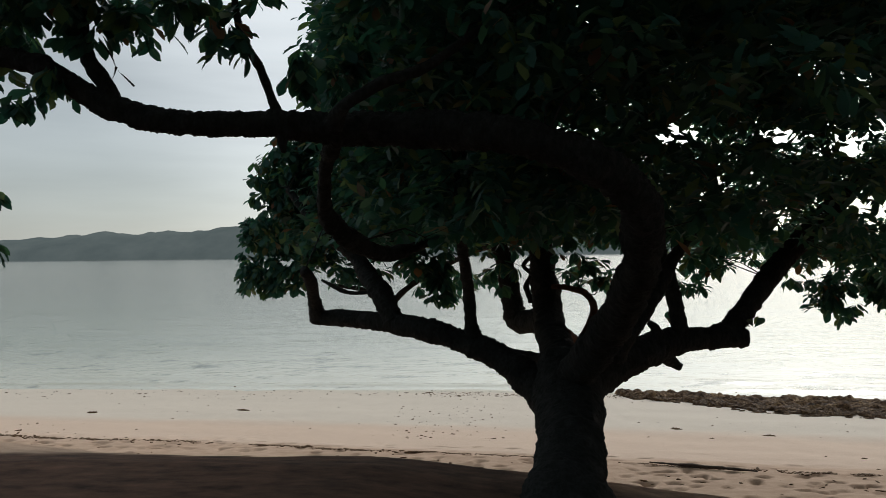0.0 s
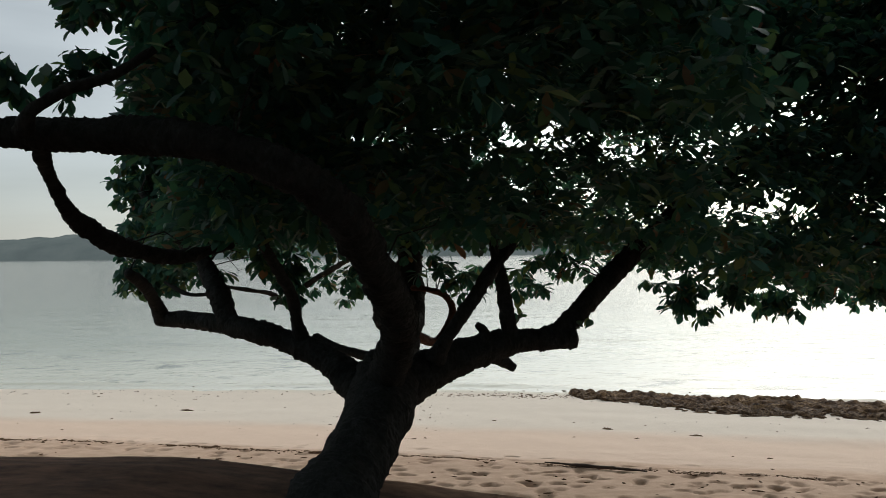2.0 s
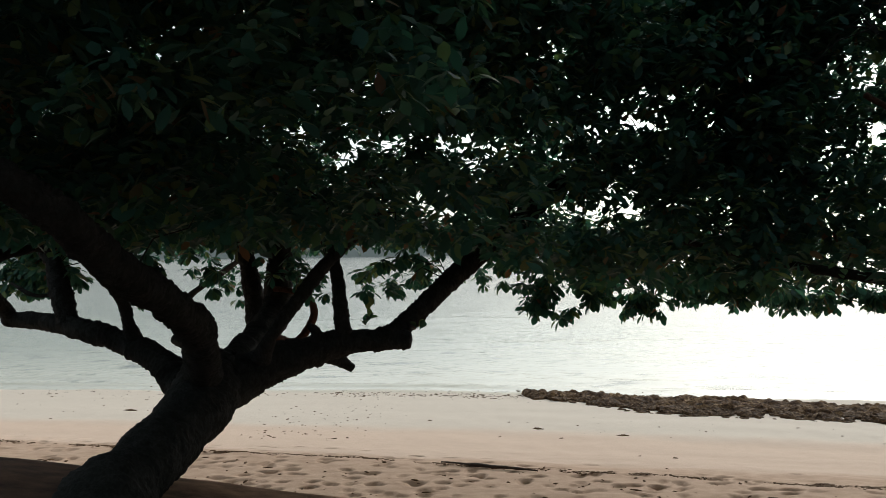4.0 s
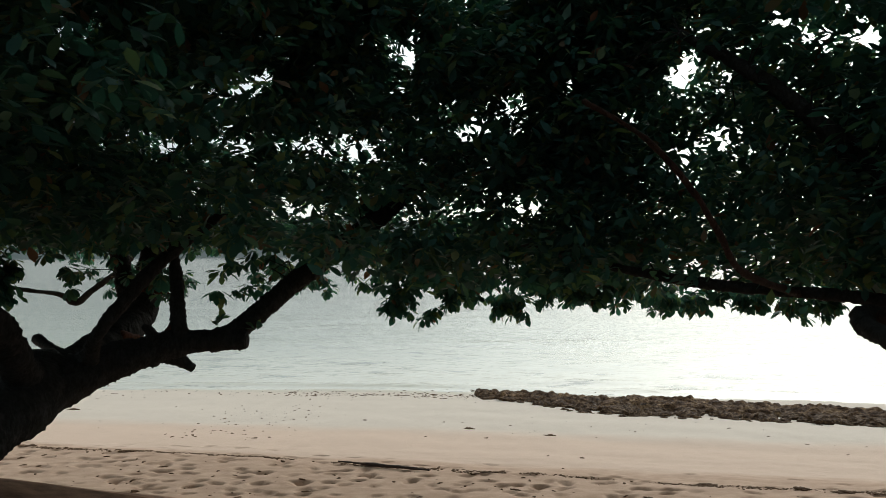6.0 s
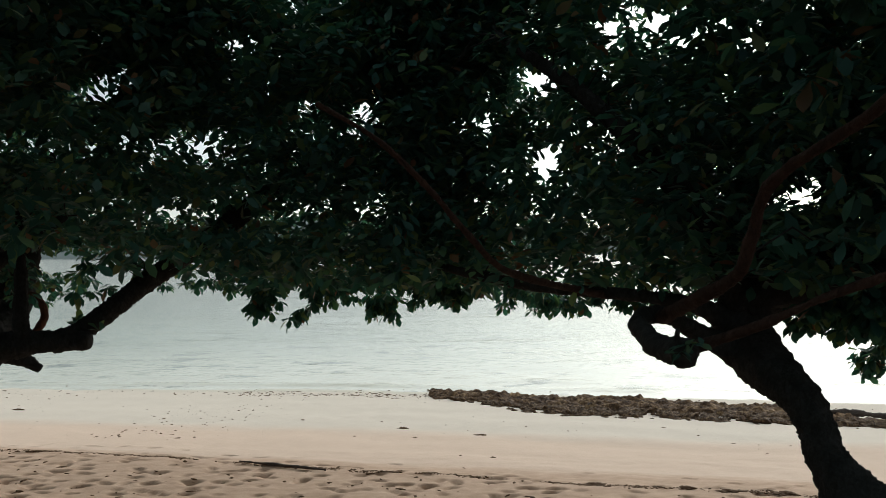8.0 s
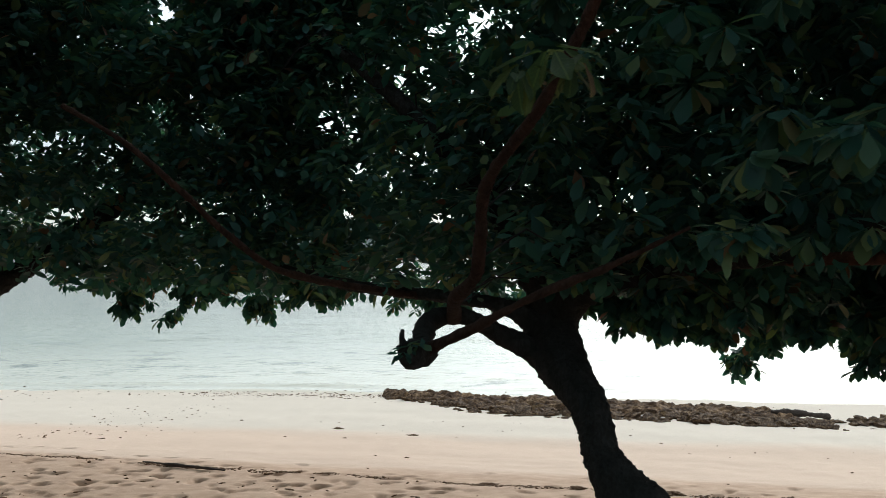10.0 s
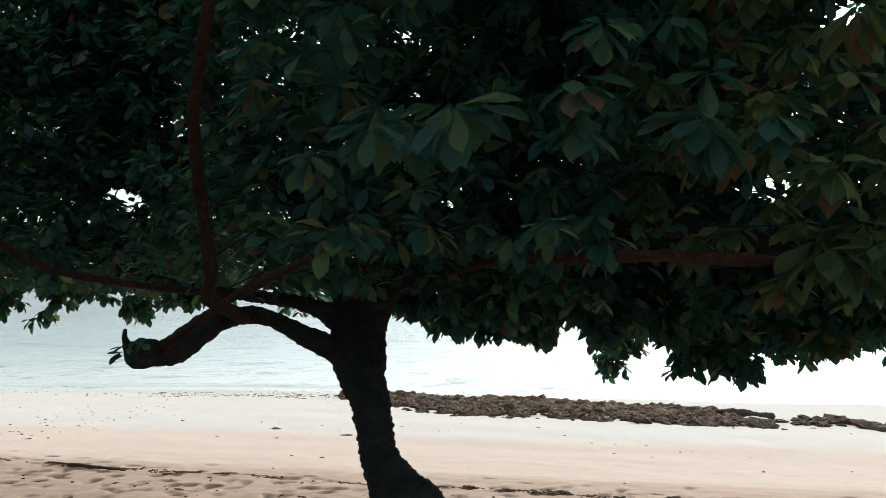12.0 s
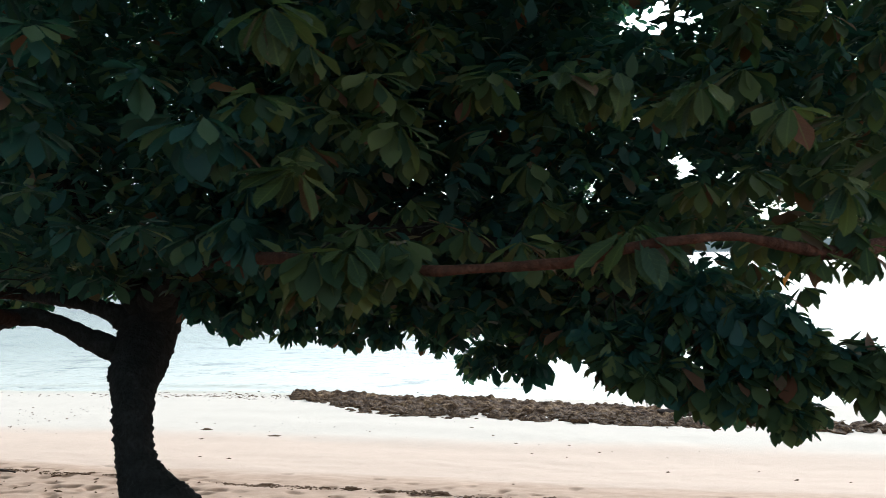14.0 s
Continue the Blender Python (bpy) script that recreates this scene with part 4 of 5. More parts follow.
# ---- the slimmer tree with a bent stem ----
def make_second_tree():
    rng = np.random.default_rng(23)
    tree = empty_at("almond_tree", 8.73, 4.6, -0.25, label="slimmer beach almond tree with a curved trunk and low hanging crown", category="tree", group="trees on the bank")
    limb(tree, "trunk", [(8.88, 4.54, -0.50, 0.38), (8.765, 4.55, -0.10, 0.255), (8.695, 4.56, 0.04, 0.195), (8.625, 4.58, 0.17, 0.148), (8.57, 4.63, 0.29, 0.125), (8.54, 4.68, 0.45, 0.119), (8.50, 4.79, 0.60, 0.133), (8.425, 5.00, 0.73, 0.160), (8.39, 5.23, 0.84, 0.190), (8.37, 5.41, 0.99, 0.205), (8.41, 5.51, 1.16, 0.20), (8.55, 5.6, 1.5, 0.15)],
         "rough dark bark with a swollen fork", 0.075, 40, step=0.012)
    limb(tree, "stub", [(8.43, 4.90, 0.60, 0.04), (8.37, 4.88, 0.64, 0.022), (8.355, 4.87, 0.69, 0.014)], "short broken snag", sides=8, step=0.015, blunt=True)
    limb(tree, "burl", [(8.88, 4.50, -0.40, 0.17), (8.95, 4.48, -0.22, 0.15), (8.90, 4.48, -0.09, 0.10)], "dark rounded burl at the root", 0.2, 18, step=0.02)
    crook = limb(tree, "limb", [(8.38, 5.27, 0.80, 0.115), (8.05, 5.25, 0.96, 0.075), (7.74, 5.17, 1.13, 0.060), (7.53, 5.06, 1.15, 0.062), (7.42, 4.78, 1.09, 0.068), (7.41, 4.38, 1.03, 0.070), (7.42, 4.08, 1.03, 0.068), (7.405, 3.88, 1.045, 0.074), (7.37, 3.76, 1.065, 0.084), (7.345, 3.69, 1.07, 0.074)], lump=0.15, blunt=True, step=0.025)
    limb(tree, "branch", [(7.42, 3.86, 1.06, 0.050), (7.55, 3.70, 1.14, 0.030), (7.74, 3.52, 1.25, 0.025), (7.94, 3.39, 1.37, 0.021), (8.15, 3.26, 1.47, 0.020), (8.25, 3.21, 1.51, 0.016), (8.6, 3.0, 1.7, 0.010)], "reddish brown bark in a darker, shaded tone", sides=9, mat=SHADED_YOUNG_BARK, under=crook)
    limb(tree, "branch", [(7.32, 3.68, 1.11, 0.026), (7.31, 3.67, 1.16, 0.014), (7.315, 3.67, 1.20, 0.008)], sides=8, step=0.03, under=crook)
    limb(tree, "limb", [(8.35, 5.40, 1.02, 0.12), (8.05, 5.42, 1.18, 0.065), (7.66, 5.48, 1.26, 0.050), (6.95, 5.89, 1.32, 0.046), (6.22, 6.50, 1.46, 0.038), (5.4, 7.1, 1.7, 0.03)])
    limb(tree, "branch", [(7.62, 4.95, 1.15, 0.05), (7.61, 4.17, 1.33, 0.040), (7.71, 3.87, 1.47, 0.036), (7.73, 3.72, 1.68, 0.034), (7.75, 3.52, 1.94, 0.032), (7.87, 3.06, 2.12, 0.027), (7.93, 2.86, 2.21, 0.029), (8.05, 2.61, 2.44, 0.022), (8.13, 2.46, 2.65, 0.017)], "reddish brown bark in a darker, shaded tone", sides=10, mat=SHADED_YOUNG_BARK)
    limb(tree, "limb", [(8.45, 5.35, 1.25, 0.12), (8.9, 4.6, 1.46, 0.060), (9.22, 3.96, 1.54, 0.044), (9.40, 3.60, 1.56, 0.038), (9.46, 3.50, 1.56, 0.02)], step=0.04)
    limb(tree, "branch", [(9.36, 3.68, 1.55, 0.036), (9.83, 2.88, 1.56, 0.026), (10.16, 2.44, 1.54, 0.021), (10.48, 1.95, 1.52, 0.017), (10.72, 1.83, 1.53, 0.016), (10.88, 1.78, 1.54, 0.016), (11.04, 1.73, 1.58, 0.015), (11.18, 1.72, 1.60, 0.013), (11.36, 1.77, 1.61, 0.014), (11.54, 1.82, 1.58, 0.017), (11.72, 1.91, 1.56, 0.022), (12.0, 2.1, 1.59, 0.02), (12.5, 2.3, 1.7, 0.012)], "long level reddish brown branch", sides=10, step=0.04, mat=YOUNG_BARK)
    limb(tree, "limb", [(8.42, 5.40, 1.15, 0.14), (8.85, 5.20, 1.5, 0.10), (9.6, 4.7, 1.75, 0.075), (10.5, 4.1, 1.7, 0.055), (11.3, 3.5, 1.45, 0.04), (12.0, 3.15, 1.1, 0.02)])
    limb(tree, "limb", [(8.42, 5.45, 1.2, 0.15), (8.6, 6.0, 1.8, 0.10), (9.0, 7.0, 2.2, 0.07), (9.8, 7.9, 1.9, 0.04)])
    limb(tree, "limb", [(8.36, 5.40, 1.2, 0.13), (7.9, 5.3, 2.0, 0.09), (7.2, 5.5, 2.8, 0.06), (6.6, 6.0, 3.4, 0.03)])

    limb(tree, "branch", [(7.35, 5.6, 1.27, 0.03), (6.56, 4.69, 1.47, 0.022), (6.26, 4.29, 1.71, 0.020), (6.02, 4.10, 1.98, 0.020), (5.73, 4.00, 2.25, 0.018), (5.4, 4.0, 2.45, 0.015)], "reddish brown bark in a darker, shaded tone", sides=10, mat=SHADED_YOUNG_BARK)

    left = [(7.43, 9.34, 0.82, 0.19), (7.63, 9.89, 0.76, 0.21), (7.86, 9.34, 0.78, 0.19), (8.21, 9.34, 0.82, 0.19), (8.57, 9.33, 0.77, 0.19), (8.74, 8.73, 0.75, 0.20), (8.85, 8.23, 0.83, 0.16), (6.54, 8.05, 1.09, 0.15)]
    mid = [(8.73, 5.87, 1.01, 0.11), (8.87, 5.87, 0.96, 0.11), (9.04, 5.87, 0.85, 0.12), (9.23, 5.87, 0.93, 0.11), (9.40, 5.87, 0.79, 0.12), (9.59, 5.87, 0.89, 0.11), (9.73, 5.87, 0.85, 0.12), (10.93, 8.21, 0.11, 0.17), (11.15, 8.21, 0.28, 0.15),
           (11.28, 7.60, 0.68, 0.15), (11.32, 7.10, 0.69, 0.16), (11.18, 6.11, 0.63, 0.14), (11.22, 5.60, 0.59, 0.13), (11.24, 5.31, 0.49, 0.13), (11.45, 5.30, 0.75, 0.13)]
    mid += [(8.95, 4.67, 1.11, 0.11), (9.35, 4.26, 1.03, 0.06), (9.20, 5.67, 0.95, 0.12), (9.45, 5.87, 0.89, 0.12), (9.77, 5.87, 0.72, 0.14), (10.50, 6.64, 0.62, 0.16), (10.99, 5.64, 0.53, 0.15)]
    mid += [(10.05, 6.2, 0.98, 0.13), (10.74, 6.2, 0.82, 0.14), (10.40, 6.3, 0.88, 0.13), (11.75, 6.2, 0.76, 0.14), (12.2, 6.2, 0.68, 0.14), (12.5, 6.3, 0.75, 0.13)]
    right = [(11.34, 4.23, 0.88, 0.09), (11.29, 3.23, 0.99, 0.08), (11.33, 3.13, 0.90, 0.07), (11.46, 3.07, 0.83, 0.09), (11.60, 3.07, 0.85, 0.09), (11.53, 3.22, 0.92, 0.13), (11.77, 3.07, 0.75, 0.09), (11.87, 3.07, 0.79, 0.11),
             (12.00, 3.06, 0.69, 0.09), (12.09, 3.01, 0.65, 0.06), (12.19, 3.06, 0.68, 0.06), (12.13, 3.06, 0.81, 0.15), (11.99, 3.11, 0.90, 0.18), (11.87, 3.12, 0.93, 0.13), (12.13, 3.06, 0.96, 0.15), (12.05, 3.11, 1.06, 0.13)]
    right += [(12.26, 3.06, 0.93, 0.08), (12.30, 3.01, 0.90, 0.06), (12.39, 3.01, 0.85, 0.05), (12.48, 3.00, 0.81, 0.05), (12.51, 3.00, 0.94, 0.05), (11.75, 3.22, 1.05, 0.16), (11.67, 3.32, 1.14, 0.16), (11.86, 3.31, 1.17, 0.14)]

    def keep(x, y, z):
        h = z - 1.6
        floor = np.interp(x, [5.5, 8.8, 9.8, 10.6, 11.6, 12.6, 14], [-0.045, -0.05, -0.075, -0.105, -0.13, -0.14, -0.14])
        if x > 10.3 + 0.5 * y and y > 4.2:
            floor = -0.02
        if y < 2.7:
            floor = max(floor, np.interp(x, [5.5, 10, 12], [0.0, -0.03, -0.03]))
        elif y < 4.2:
            floor = np.interp(x, [5.5, 10.0, 10.9, 11.2, 11.75, 11.85], [0.0, -0.03, -0.03, -0.09, -0.125, -0.03])
        if y < 2.2 and h < 0.28:
            return False
        if z > 5.2 - 0.03 * (x - 9) ** 2 or (x > 12.4 and y > 2.8 and h > -0.03 * y and h < 0.03 * y):
            return False
        if x < 8.0 and y < np.interp(x, [6.2, 8.0], [6.1, 4.2]):
            return False
        if y > 9.0:
            return False
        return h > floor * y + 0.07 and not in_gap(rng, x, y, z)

    body = fill_crown(rng, 14400, (5.6, 3.6, 0.6, 15.2, 9.0, 5.2), keep)
    whorl = [(10.89, 1.83, 2.09), (11.05, 1.85, 2.09), (9.97, 1.95, 2.06), (9.76, 1.95, 1.99), (10.28, 2.02, 1.67), (10.15, 1.95, 1.59), (10.41, 2.05, 1.61), (10.81, 2.15, 1.61), (11.06, 1.75, 1.64), (10.08, 1.65, 2.23), (10.32, 2.13, 2.16), (10.40, 2.05, 1.99), (11.29, 1.85, 2.06), (11.51, 1.75, 1.97), (11.67, 1.75, 1.76), (11.61, 2.25, 1.85)]
    whorl += [(9.41, 1.75, 2.22), (9.36, 1.85, 1.96), (10.72, 2.25, 2.19), (8.99, 1.75, 1.99), (9.32, 1.75, 2.05), (9.70, 1.75, 2.08), (9.87, 1.75, 1.96), (8.86, 2.15, 2.01), (10.11, 1.85, 1.82)]
    whorl += [(10.18, 2.10, 1.62), (10.37, 2.00, 1.62), (10.28, 2.00, 1.50), (10.10, 2.15, 1.49), (10.42, 1.95, 1.56), (10.26, 1.90, 1.59)]
    shade = [(9.70, 3.00, 1.65), (9.52, 3.20, 1.71), (9.33, 3.40, 1.67), (9.15, 3.60, 1.73), (8.96, 3.80, 1.65), (9.65, 3.00, 1.75), (8.92, 3.10, 1.71), (8.68, 3.60, 1.67), (9.37, 2.60, 1.69)]
    sunny = [(11.65, 1.87, 1.56), (11.80, 1.90, 1.57), (11.78, 1.95, 1.66), (11.58, 1.95, 1.64), (12.51, 3.9, 1.50), (12.60, 3.9, 1.36), (12.44, 3.9, 1.42), (12.27, 3.8, 1.52), (12.59, 4.0, 1.60), (12.35, 4.1, 1.40)]
    fringe = [(8.87, 5.2, 1.01, 0.10), (9.10, 5.1, 0.92, 0.09), (9.24, 5.3, 1.01, 0.10), (9.42, 5.2, 1.01, 0.11), (9.59, 5.2, 0.94, 0.10), (9.83, 5.3, 0.91, 0.11), (10.06, 5.2, 0.96, 0.11), (10.20, 5.1, 0.80, 0.10), (10.37, 5.2, 0.90, 0.11), (10.61, 5.2, 0.82, 0.11)]
    fringe += [(11.25, 4.6, 0.84, 0.09), (11.44, 4.6, 0.93, 0.09), (11.55, 4.6, 0.82, 0.09), (11.81, 4.6, 0.94, 0.09), (11.96, 4.6, 0.98, 0.09)]
    droop = [(11.44, 6.50, 0.66, 0.14), (11.59, 6.50, 0.54, 0.14), (11.74, 6.50, 0.67, 0.14), (11.98, 6.50, 0.69, 0.14), (12.18, 6.50, 0.57, 0.14), (12.39, 6.50, 0.49, 0.14), (12.57, 6.50, 0.57, 0.14), (12.08, 6.50, 0.78, 0.14), (12.44, 6.50, 0.70, 0.14)]
    body = np.concatenate([body, fill_crown(rng, 520, (5.2, 6.2, 2.0, 7.0, 9.0, 4.6), keep)])
    front = fill_crown(rng, 270, (7.6, 1.8, 1.3, 12.9, 3.9, 3.5), keep, 0.02)
    # more leaves out of view overhead, added only to darken the crown below
    shade_roof = fill_crown(rng, 1100, (6.0, -2.0, 3.2, 13.5, 3.6, 5.4), lambda x, y, z: z > 1.9 + 0.36 * max(y, 2.6))
    sets = [spray(rng, left), spray(rng, [(x, y, z + 0.04, w) for x, y, z, w in mid]), spray(rng, [(x, y, z + 0.05, w) for x, y, z, w in fringe], 0.16), spray(rng, [(x, y + 0.08, z + 0.05, 0.9 * w) for x, y, z, w in right], 0.14, 1.4), rosettes(rng, np.array([(7.40, 3.66, 1.14), (7.35, 3.62, 1.12), (7.32, 3.64, 1.08)]), 7, 0.085, 0.6, 0.01)]
    sets.append(spray(np.random.default_rng(77), droop, 0.16))
    skirt = fill_crown(rng, 1900, (8.6, 4.4, 0.6, 13.2, 8.4, 1.9), keep)
    skirt = np.concatenate([skirt, fill_crown(rng, 330, (10.0, 4.9, 0.7, 12.9, 7.0, 1.25), keep)])
    inner = join_leaves([rosettes(rng, body, 9, 0.15), rosettes(rng, skirt, 9, 0.15), rosettes(rng, shade_roof, 9, 0.2)])
    child("inner_crown", leaf_mesh("inner_crown", inner, LEAF, False), tree, "dense dark green broad leaves deep in the crown, with an unseen shade roof", "stuff")
    whorls = np.concatenate([np.array([c[:3] for c in left + mid + right if c[0] < 12.2]) + np.array([0, 0, 0.25]), body[::9], front[::9]])
    v, t = twigs(rng, whorls, LIMB_POINTS[tree.name])
    child("brushwood", mesh_arrays("brushwood", v, t, BARK), tree, "thin brown shoots inside the crown", "stuff")
    hanging = np.concatenate([np.array(whorl), front])
    open_side = hanging[hanging[:, 0] > 9.9]
    sets.append(umbrellas(rng, np.concatenate([hanging[hanging[:, 0] <= 9.9], np.array(shade)]), 15, 0.15))
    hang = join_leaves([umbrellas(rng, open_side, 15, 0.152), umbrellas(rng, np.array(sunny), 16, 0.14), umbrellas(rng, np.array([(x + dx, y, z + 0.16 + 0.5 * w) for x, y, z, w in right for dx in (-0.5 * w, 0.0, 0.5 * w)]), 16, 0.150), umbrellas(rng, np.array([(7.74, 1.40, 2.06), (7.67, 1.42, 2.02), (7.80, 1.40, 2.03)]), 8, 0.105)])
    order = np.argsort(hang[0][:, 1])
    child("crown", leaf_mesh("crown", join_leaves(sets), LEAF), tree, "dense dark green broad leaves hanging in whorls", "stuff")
    # lighter copy of the leaf colour for the whorls in open light
    child("lit_leaves", leaf_mesh("lit_leaves", tuple(a[order[290:]] for a in hang), LIT_LEAF), tree, "leaves in a lit olive green tone, a few turning red", "stuff")
    single_leaves(tree, tuple(a[order[:290]] for a in hang), LIT_LEAF_PART)
    leaf = child("withered_leaf", fine_leaf(1, WITHERED), tree, "one bright orange withered leaf")
    leaf.matrix_basis = pose(12.29, 3.45, 1.38, 60, 20, 200) @ Matrix.Diagonal((0.11, 0.11, 0.11, 1))


make_second_tree()


# ---- reef rocks at the water's edge ----
def rock_shape(rng, flat):
    bm = bmesh.new()
    bmesh.ops.create_icosphere(bm, subdivisions=2, radius=1.0)
    o = Vector(rng.uniform(-50, 50, 3))
    for v in bm.verts:
        n = noise.noise(v.co * 1.4 + o) * 0.75 + noise.noise(v.co * 3.5 + o) * 0.5
        v.co *= 1 + n
        v.co.z *= flat
    me = bpy.data.meshes.new("rock")
    bm.to_mesh(me)
    bm.free()
    me.materials.append(ROCK)
    return me


REEF_X, REEF_NEAR = [5.7, 7.2, 8.1, 9.3, 11.8, 16.1, 18.0], [25.0, 23.8, 21.7, 20.5, 19.75, 18.4, 17.9]


def make_reef():
    rng = np.random.default_rng(31)
    reef = empty_at("rock_ledge", 11.5, 22.5, -3.2, label="low dark brown ledge of jagged reef rock on the sand", category="rocks")
    # the ledge: a ragged slab, thicker toward the near end
    nx, ny = 420, 60
    verts, faces = [], []
    for i in range(nx):
        f = i / (nx - 1)
        x = 5.8 + 11.5 * f
        yc_far = np.interp(x, [5.7, 9.9, 12.9, 17.9], [26.2, 24.2, 23.3, 20.7])
        yc_near = np.interp(x, REEF_X, REEF_NEAR) + np.interp(x, [7.6, 9.2, 18.0], [0.1, 1.5, 1.0])
        yc_far += 0.35 * noise.noise(Vector((x * 0.9, 0, 0)))
        yc_near += 0.5 * noise.noise(Vector((x * 1.1, 7, 0)))
        end = min(1.0, f / 0.008, (1 - f) / 0.03)
        for j in range(ny):
            g = j / (ny - 1)
            y = yc_near + (yc_far - yc_near) * g
            rim = min(1.0, g / 0.05, (1 - g) / 0.06) * end
            p = Vector((x, y, 0))
            h = 0.07 + 0.06 * g + 0.10 * noise.noise(p * 1.3) + 0.16 * abs(noise.noise(p * 2.7)) + 0.06 * noise.noise(p * 7.0)
            h *= np.interp(f, [0, 0.08, 0.16, 1.0], [1.05, 1.05, 1.0, 1.0])
            z = max(SEA - 0.02, ground_z(x, y)) - 0.1 + (h + 0.1) * max(0.0, rim) ** 0.5
            verts.append((x, y, z))
    for i in range(nx - 1):
        for j in range(ny - 1):
            a = i * ny + j
            faces.append((a, a + ny, a + ny + 1, a + 1))
    child("ledge", mesh_from("ledge", verts, faces, ROCK, smooth=False), reef)
    shapes = [rock_shape(rng, fl) for fl in (0.45, 0.55, 0.62, 0.50, 0.42, 0.58)]
    for k in range(290):
        f = rng.random()
        x = 6.0 + 11.4 * f
        near, far = np.interp(x, REEF_X, REEF_NEAR) - 0.3, np.interp(x, [5.7, 9.9, 12.9, 17.9], [26.0, 24.0, 23.1, 20.5])
        g = rng.random() * 0.46
        y = near + (far - near) * g + rng.normal(0, 0.12)
        s = (0.06 + 0.17 * rng.random() ** 1.6) * (0.6 if g < 0.05 else 1.0)
        ob = child("rock", shapes[k % 6], reef)
        z = max(SEA, ground_z(x, y)) + (0.0 if g < 0.12 else 0.05) - 0.10 * s
        ob.matrix_basis = pose(x, y, z, rng.uniform(-15, 15), rng.uniform(-15, 15), rng.uniform(0, 360)) @ Matrix.Diagonal((s * 1.3, s, s, 1))
    # a second, broken group farther along
    far_reef = empty_at("rock_ledge", 21.0, 18.0, -2.9, label="broken group of brown reef rocks beside the larger ledge", category="rocks")
    for k in range(120):
        x = 17.9 + 7.3 * rng.random()
        y = 19.4 - 0.36 * (x - 17.9) + rng.uniform(-1.1, 0.7) * min(1.0, 0.3 + 0.35 * (x - 17.9))
        s = (0.07 + 0.20 * rng.random() ** 1.5) * min(1.0, 0.5 + 0.3 * (x - 17.9))
        ob = child("rock", shapes[k % 6], far_reef)
        ob.matrix_basis = pose(x, y, ground_z(x, y) + 0.02, rng.uniform(-12, 12), rng.uniform(-12, 12), rng.uniform(0, 360)) @ Matrix.Diagonal((s * 1.3, s, s * 0.95, 1))
    log = new("driftwood_log", mesh_from("driftwood_log", *tube([(16.65, 20.15, -2.74, 0.05), (17.0, 20.05, -2.76, 0.085), (17.5, 19.9, -2.79, 0.075), (18.0, 19.7, -2.82, 0.08)], 0.04, 14, 0.3), DRIFT))
    tagged(log, label="dark weathered log lying on the reef rock", category="log")


make_reef()


# ---- tide wrack and litter on the sand ----
def flat_scrap(rng, n):
    """A crumpled scrap of dry weed or leaf, up to a hand wide."""
    bm = bmesh.new()
    bmesh.ops.create_icosphere(bm, subdivisions=1, radius=1.0)
    o = Vector(rng.uniform(-50, 50, 3))
    for v in bm.verts:
        v.co *= 1 + 0.9 * noise.noise(v.co * 1.6 + o)
        v.co.z *= 0.5
    me = bpy.data.meshes.new(n)
    bm.to_mesh(me)
    bm.free()
    me.materials.append(WEED)
    return me


def weed_clump(rng):
    """A low ragged heap of dry weed, about a unit across."""
    bm = bmesh.new()
    bmesh.ops.create_icosphere(bm, subdivisions=4, radius=1.0)
    o = Vector(rng.uniform(-50, 50, 3))
    for v in bm.verts:
        p = v.co.copy()
        k = 0.75 + 0.55 * noise.noise(p * 1.3 + o) + 0.45 * noise.noise(p * 3.7 + o) + 0.30 * noise.noise(p * 9.0 + o)
        v.co = Vector((p.x * k, p.y * k, 0.42 * p.z * max(0.15, k + 0.35 * noise.noise(p * 6.0 - o))))
    me = bpy.data.meshes.new("seaweed_clump")
    bm.to_mesh(me)
    bm.free()
    me.materials.append(WEED)
    return me


def scatter_mesh(name, rng, places):
    base = [flat_scrap(rng, "scrap") for _ in range(5)]
    sv = [np.array([v.co for v in m.vertices]) for m in base]
    st = [np.array([tuple(p.vertices) for p in m.polygons]) for m in base]
    V, T, n = [], [], 0
    for i, (x, y, s, stretch) in enumerate(places):
        a = rng.uniform(0, math.pi)
        v = sv[i % 5] * np.array([s * stretch, s, s])
        r = np.stack([v[:, 0] * math.cos(a) - v[:, 1] * math.sin(a), v[:, 0] * math.sin(a) + v[:, 1] * math.cos(a), v[:, 2]], 1)
        V.append(r + np.array([x, y, max(ground_z(x, y), SEA) + 0.12 * s]))
        T.append(st[i % 5] + n)
        n += len(v)
    for m in base:
        bpy.data.meshes.remove(m)
    return mesh_arrays(name, np.concatenate(V), np.concatenate(T), WEED)


def wrack_y(x):
    return 11.50 - 0.26 * (max(x, 0.0) - 3.0) - 0.19 * min(x, 0.0) + 0.22 * noise.noise(Vector((x * 0.35, 0, 0))) + 0.10 * noise.noise(Vector((x * 1.3, 4, 0)))


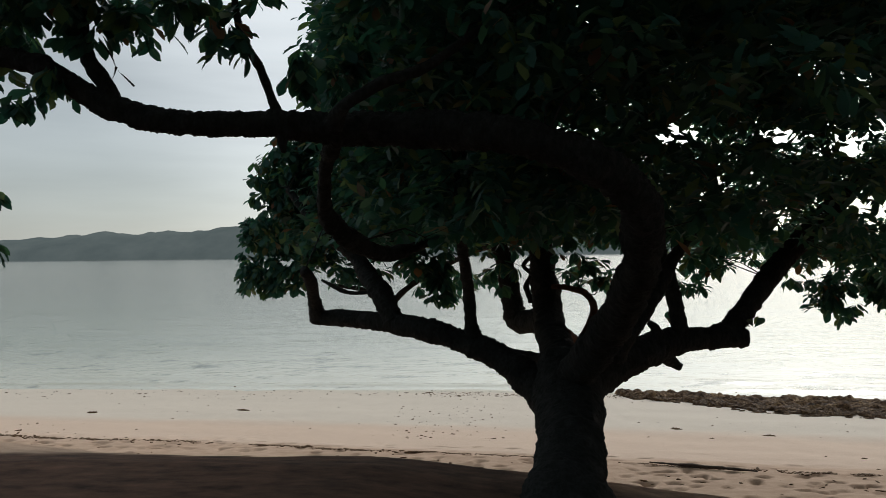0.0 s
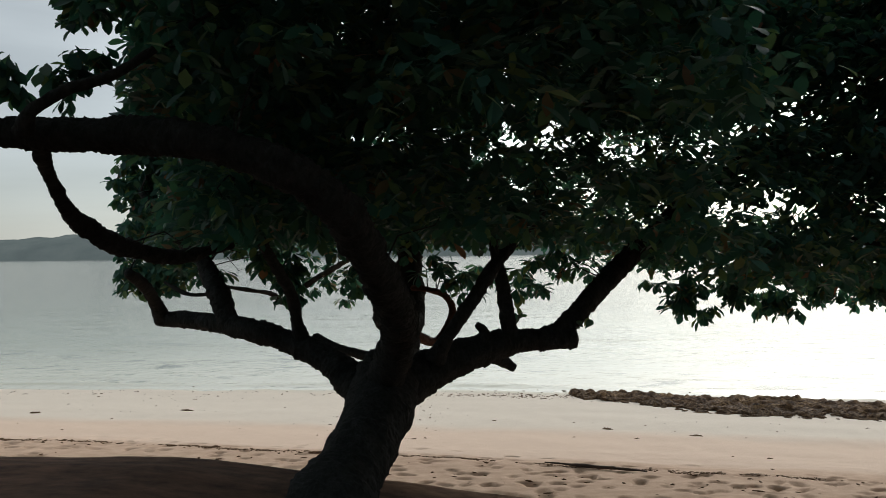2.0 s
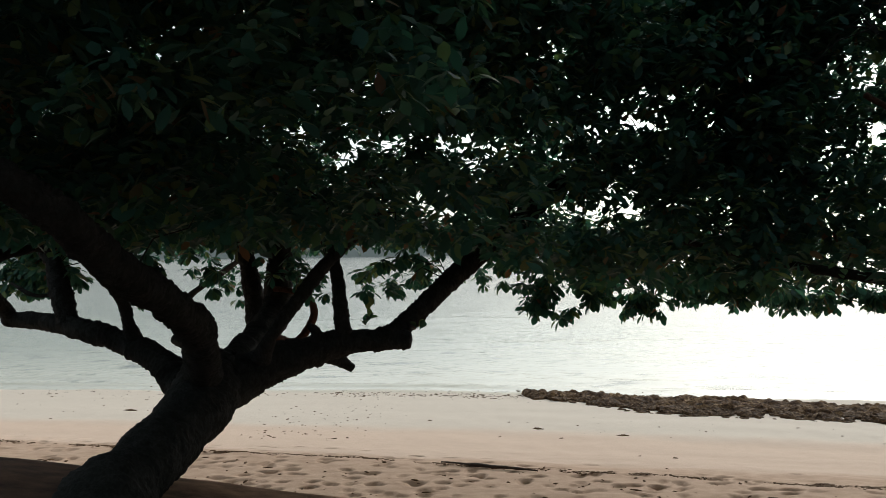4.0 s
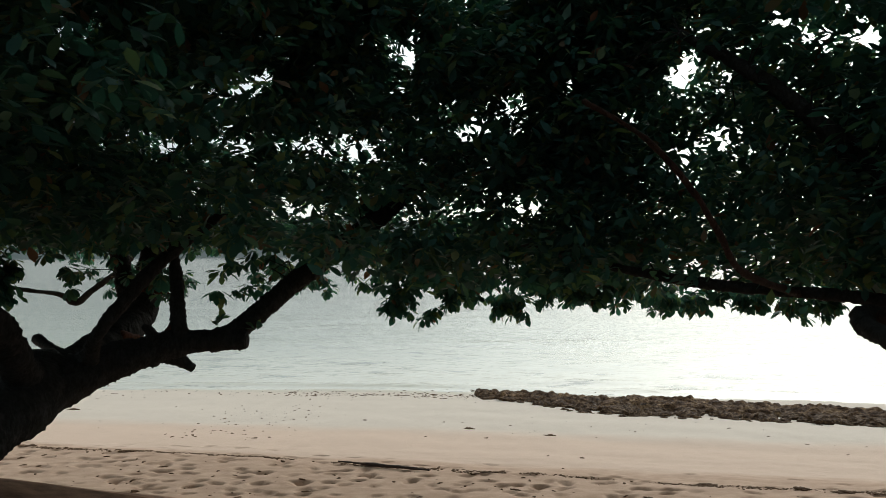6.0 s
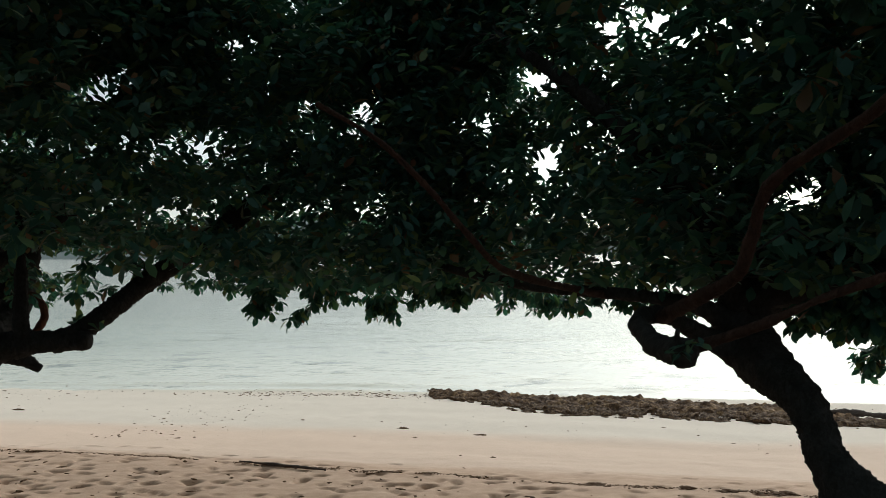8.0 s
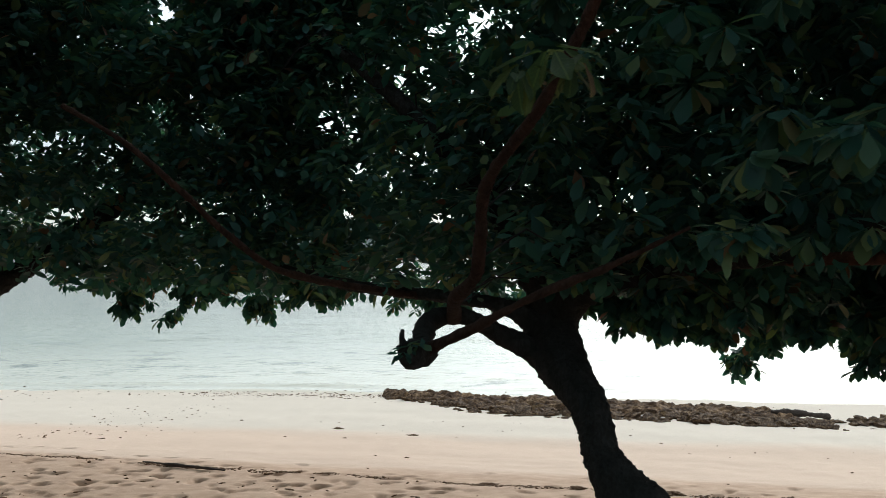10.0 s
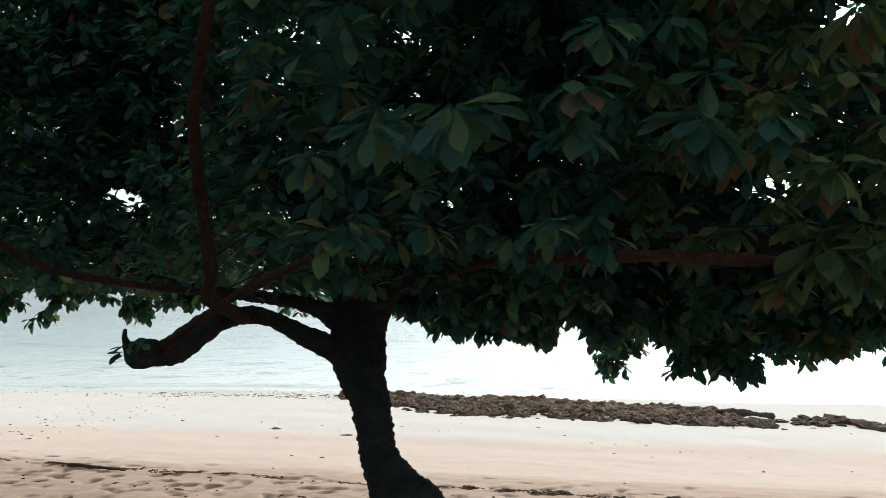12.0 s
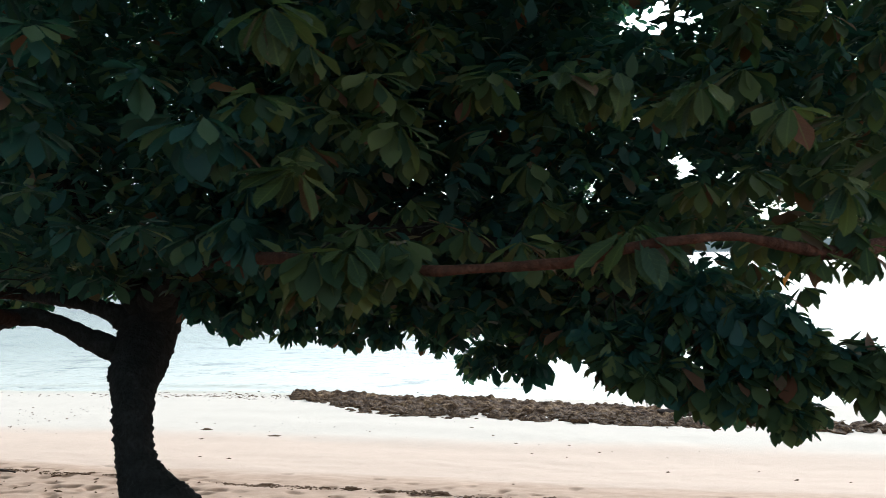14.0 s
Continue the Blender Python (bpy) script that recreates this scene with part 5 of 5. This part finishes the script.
def make_litter():
    rng = np.random.default_rng(47)
    line = []
    for _ in range(15000):
        x = rng.uniform(-14, 17)
        dens = 0.30 + 0.8 * noise.noise(Vector((x * 0.9, 11, 0))) + 0.6 * noise.noise(Vector((x * 3.1, 5, 0)))
        if rng.random() > dens:
            continue
        heap = max(0.0, noise.noise(Vector((x * 1.7, 21, 0))))
        line.append((x, wrack_y(x) + 0.05 * noise.noise(Vector((x * 4.0, 8, 0))) + rng.normal(0, 0.035 + 0.10 * heap), 0.004 + 0.016 * rng.random() ** 1.5, rng.uniform(0.8, 2.2)))
    ob = new("tide_wrack", scatter_mesh("tide_wrack", rng, line))
    tagged(ob, label="thin dark line of dry seaweed and twigs left by the tide", category="seaweed", kind="stuff")
    bits = []
    for _ in range(480):
        x, y = rng.uniform(-22, 24), rng.uniform(10.5, 28)
        if noise.noise(Vector((x * 0.25, y * 0.25, 3))) < -0.05:
            continue
        bits.append((x, y - 0.12 * (x - 3), 0.007 + 0.024 * rng.random() ** 1.6, rng.uniform(0.8, 3.0)))
    for _ in range(500):
        x = rng.uniform(-10, 14)
        bits.append((x, rng.uniform(8.4, 11.6) - 0.25 * (x - 3), 0.005 + 0.022 * rng.random() ** 2, rng.uniform(1.0, 4.0)))
    for _ in range(260):
        x = rng.uniform(-24, 9)
        bits.append((x, 25.9 - (0.20 if x > 3 else 0.08) * (x - 3) + rng.normal(0, 0.8), 0.008 + 0.03 * rng.random() ** 2.5, rng.uniform(1.0, 3.0)))
    for _ in range(420):
        x = rng.uniform(-1, 8)
        bits.append((x, 25.6 - 0.17 * (x - 3) + rng.normal(0, 0.5), 0.008 + 0.03 * rng.random() ** 2, rng.uniform(1.0, 3.0)))
    for _ in range(110):
        bits.append((rng.normal(0.2, 0.9), rng.uniform(14.5, 22.5), 0.006 + 0.022 * rng.random() ** 1.6, rng.uniform(1.0, 2.6)))
    ob = new("beach_litter", scatter_mesh("beach_litter", rng, bits))
    tagged(ob, label="scattered dark leaf scraps and pebbles on pale sand", category="litter", kind="stuff")
    shapes = [weed_clump(rng) for _ in range(4)]
    spots = [(5.27, 17.45, 0.13), (7.05, 16.55, 0.11), (-5.6, 21.1, 0.18), (5.6, 16.0, 0.05), (9.4, 9.9, 0.13), (9.9, 9.75, 0.11), (8.2, 10.15, 0.12), (12.0, 9.3, 0.11), (-2.3, 12.7, 0.10), (10.6, 9.6, 0.12), (18.3, 18.2, 0.07), (-9.5, 20.5, 0.15)]
    for i, (x, y, s) in enumerate(spots):
        ob = new("seaweed_clump", shapes[i % 4])
        ob.matrix_world = pose(x, y, ground_z(x, y) - 0.05 * s, 0, 0, rng.uniform(0, 40) - 20) @ Matrix.Diagonal((s * 1.3, s * 0.8, s * 0.6, 1))
        tagged(ob, label="dark dry clump of seaweed lying on the sand", category="seaweed", group="seaweed clumps")
    z1, z2 = ground_z(3.09, 11.37), ground_z(4.41, 10.87)
    v, f = tube([(3.05, 11.40, z1 + 0.04, 0.012), (3.5, 11.22, (2 * z1 + z2) / 3 + 0.035, 0.020), (4.0, 11.03, (z1 + 2 * z2) / 3 + 0.03, 0.018), (4.44, 10.86, z2 + 0.02, 0.011)], 0.04, 8, 0.18)
    tagged(new("driftwood_stick", mesh_from("driftwood_stick", v, f, DRIFT)), label="long dark driftwood stick lying on the tide line", category="stick")


make_litter()
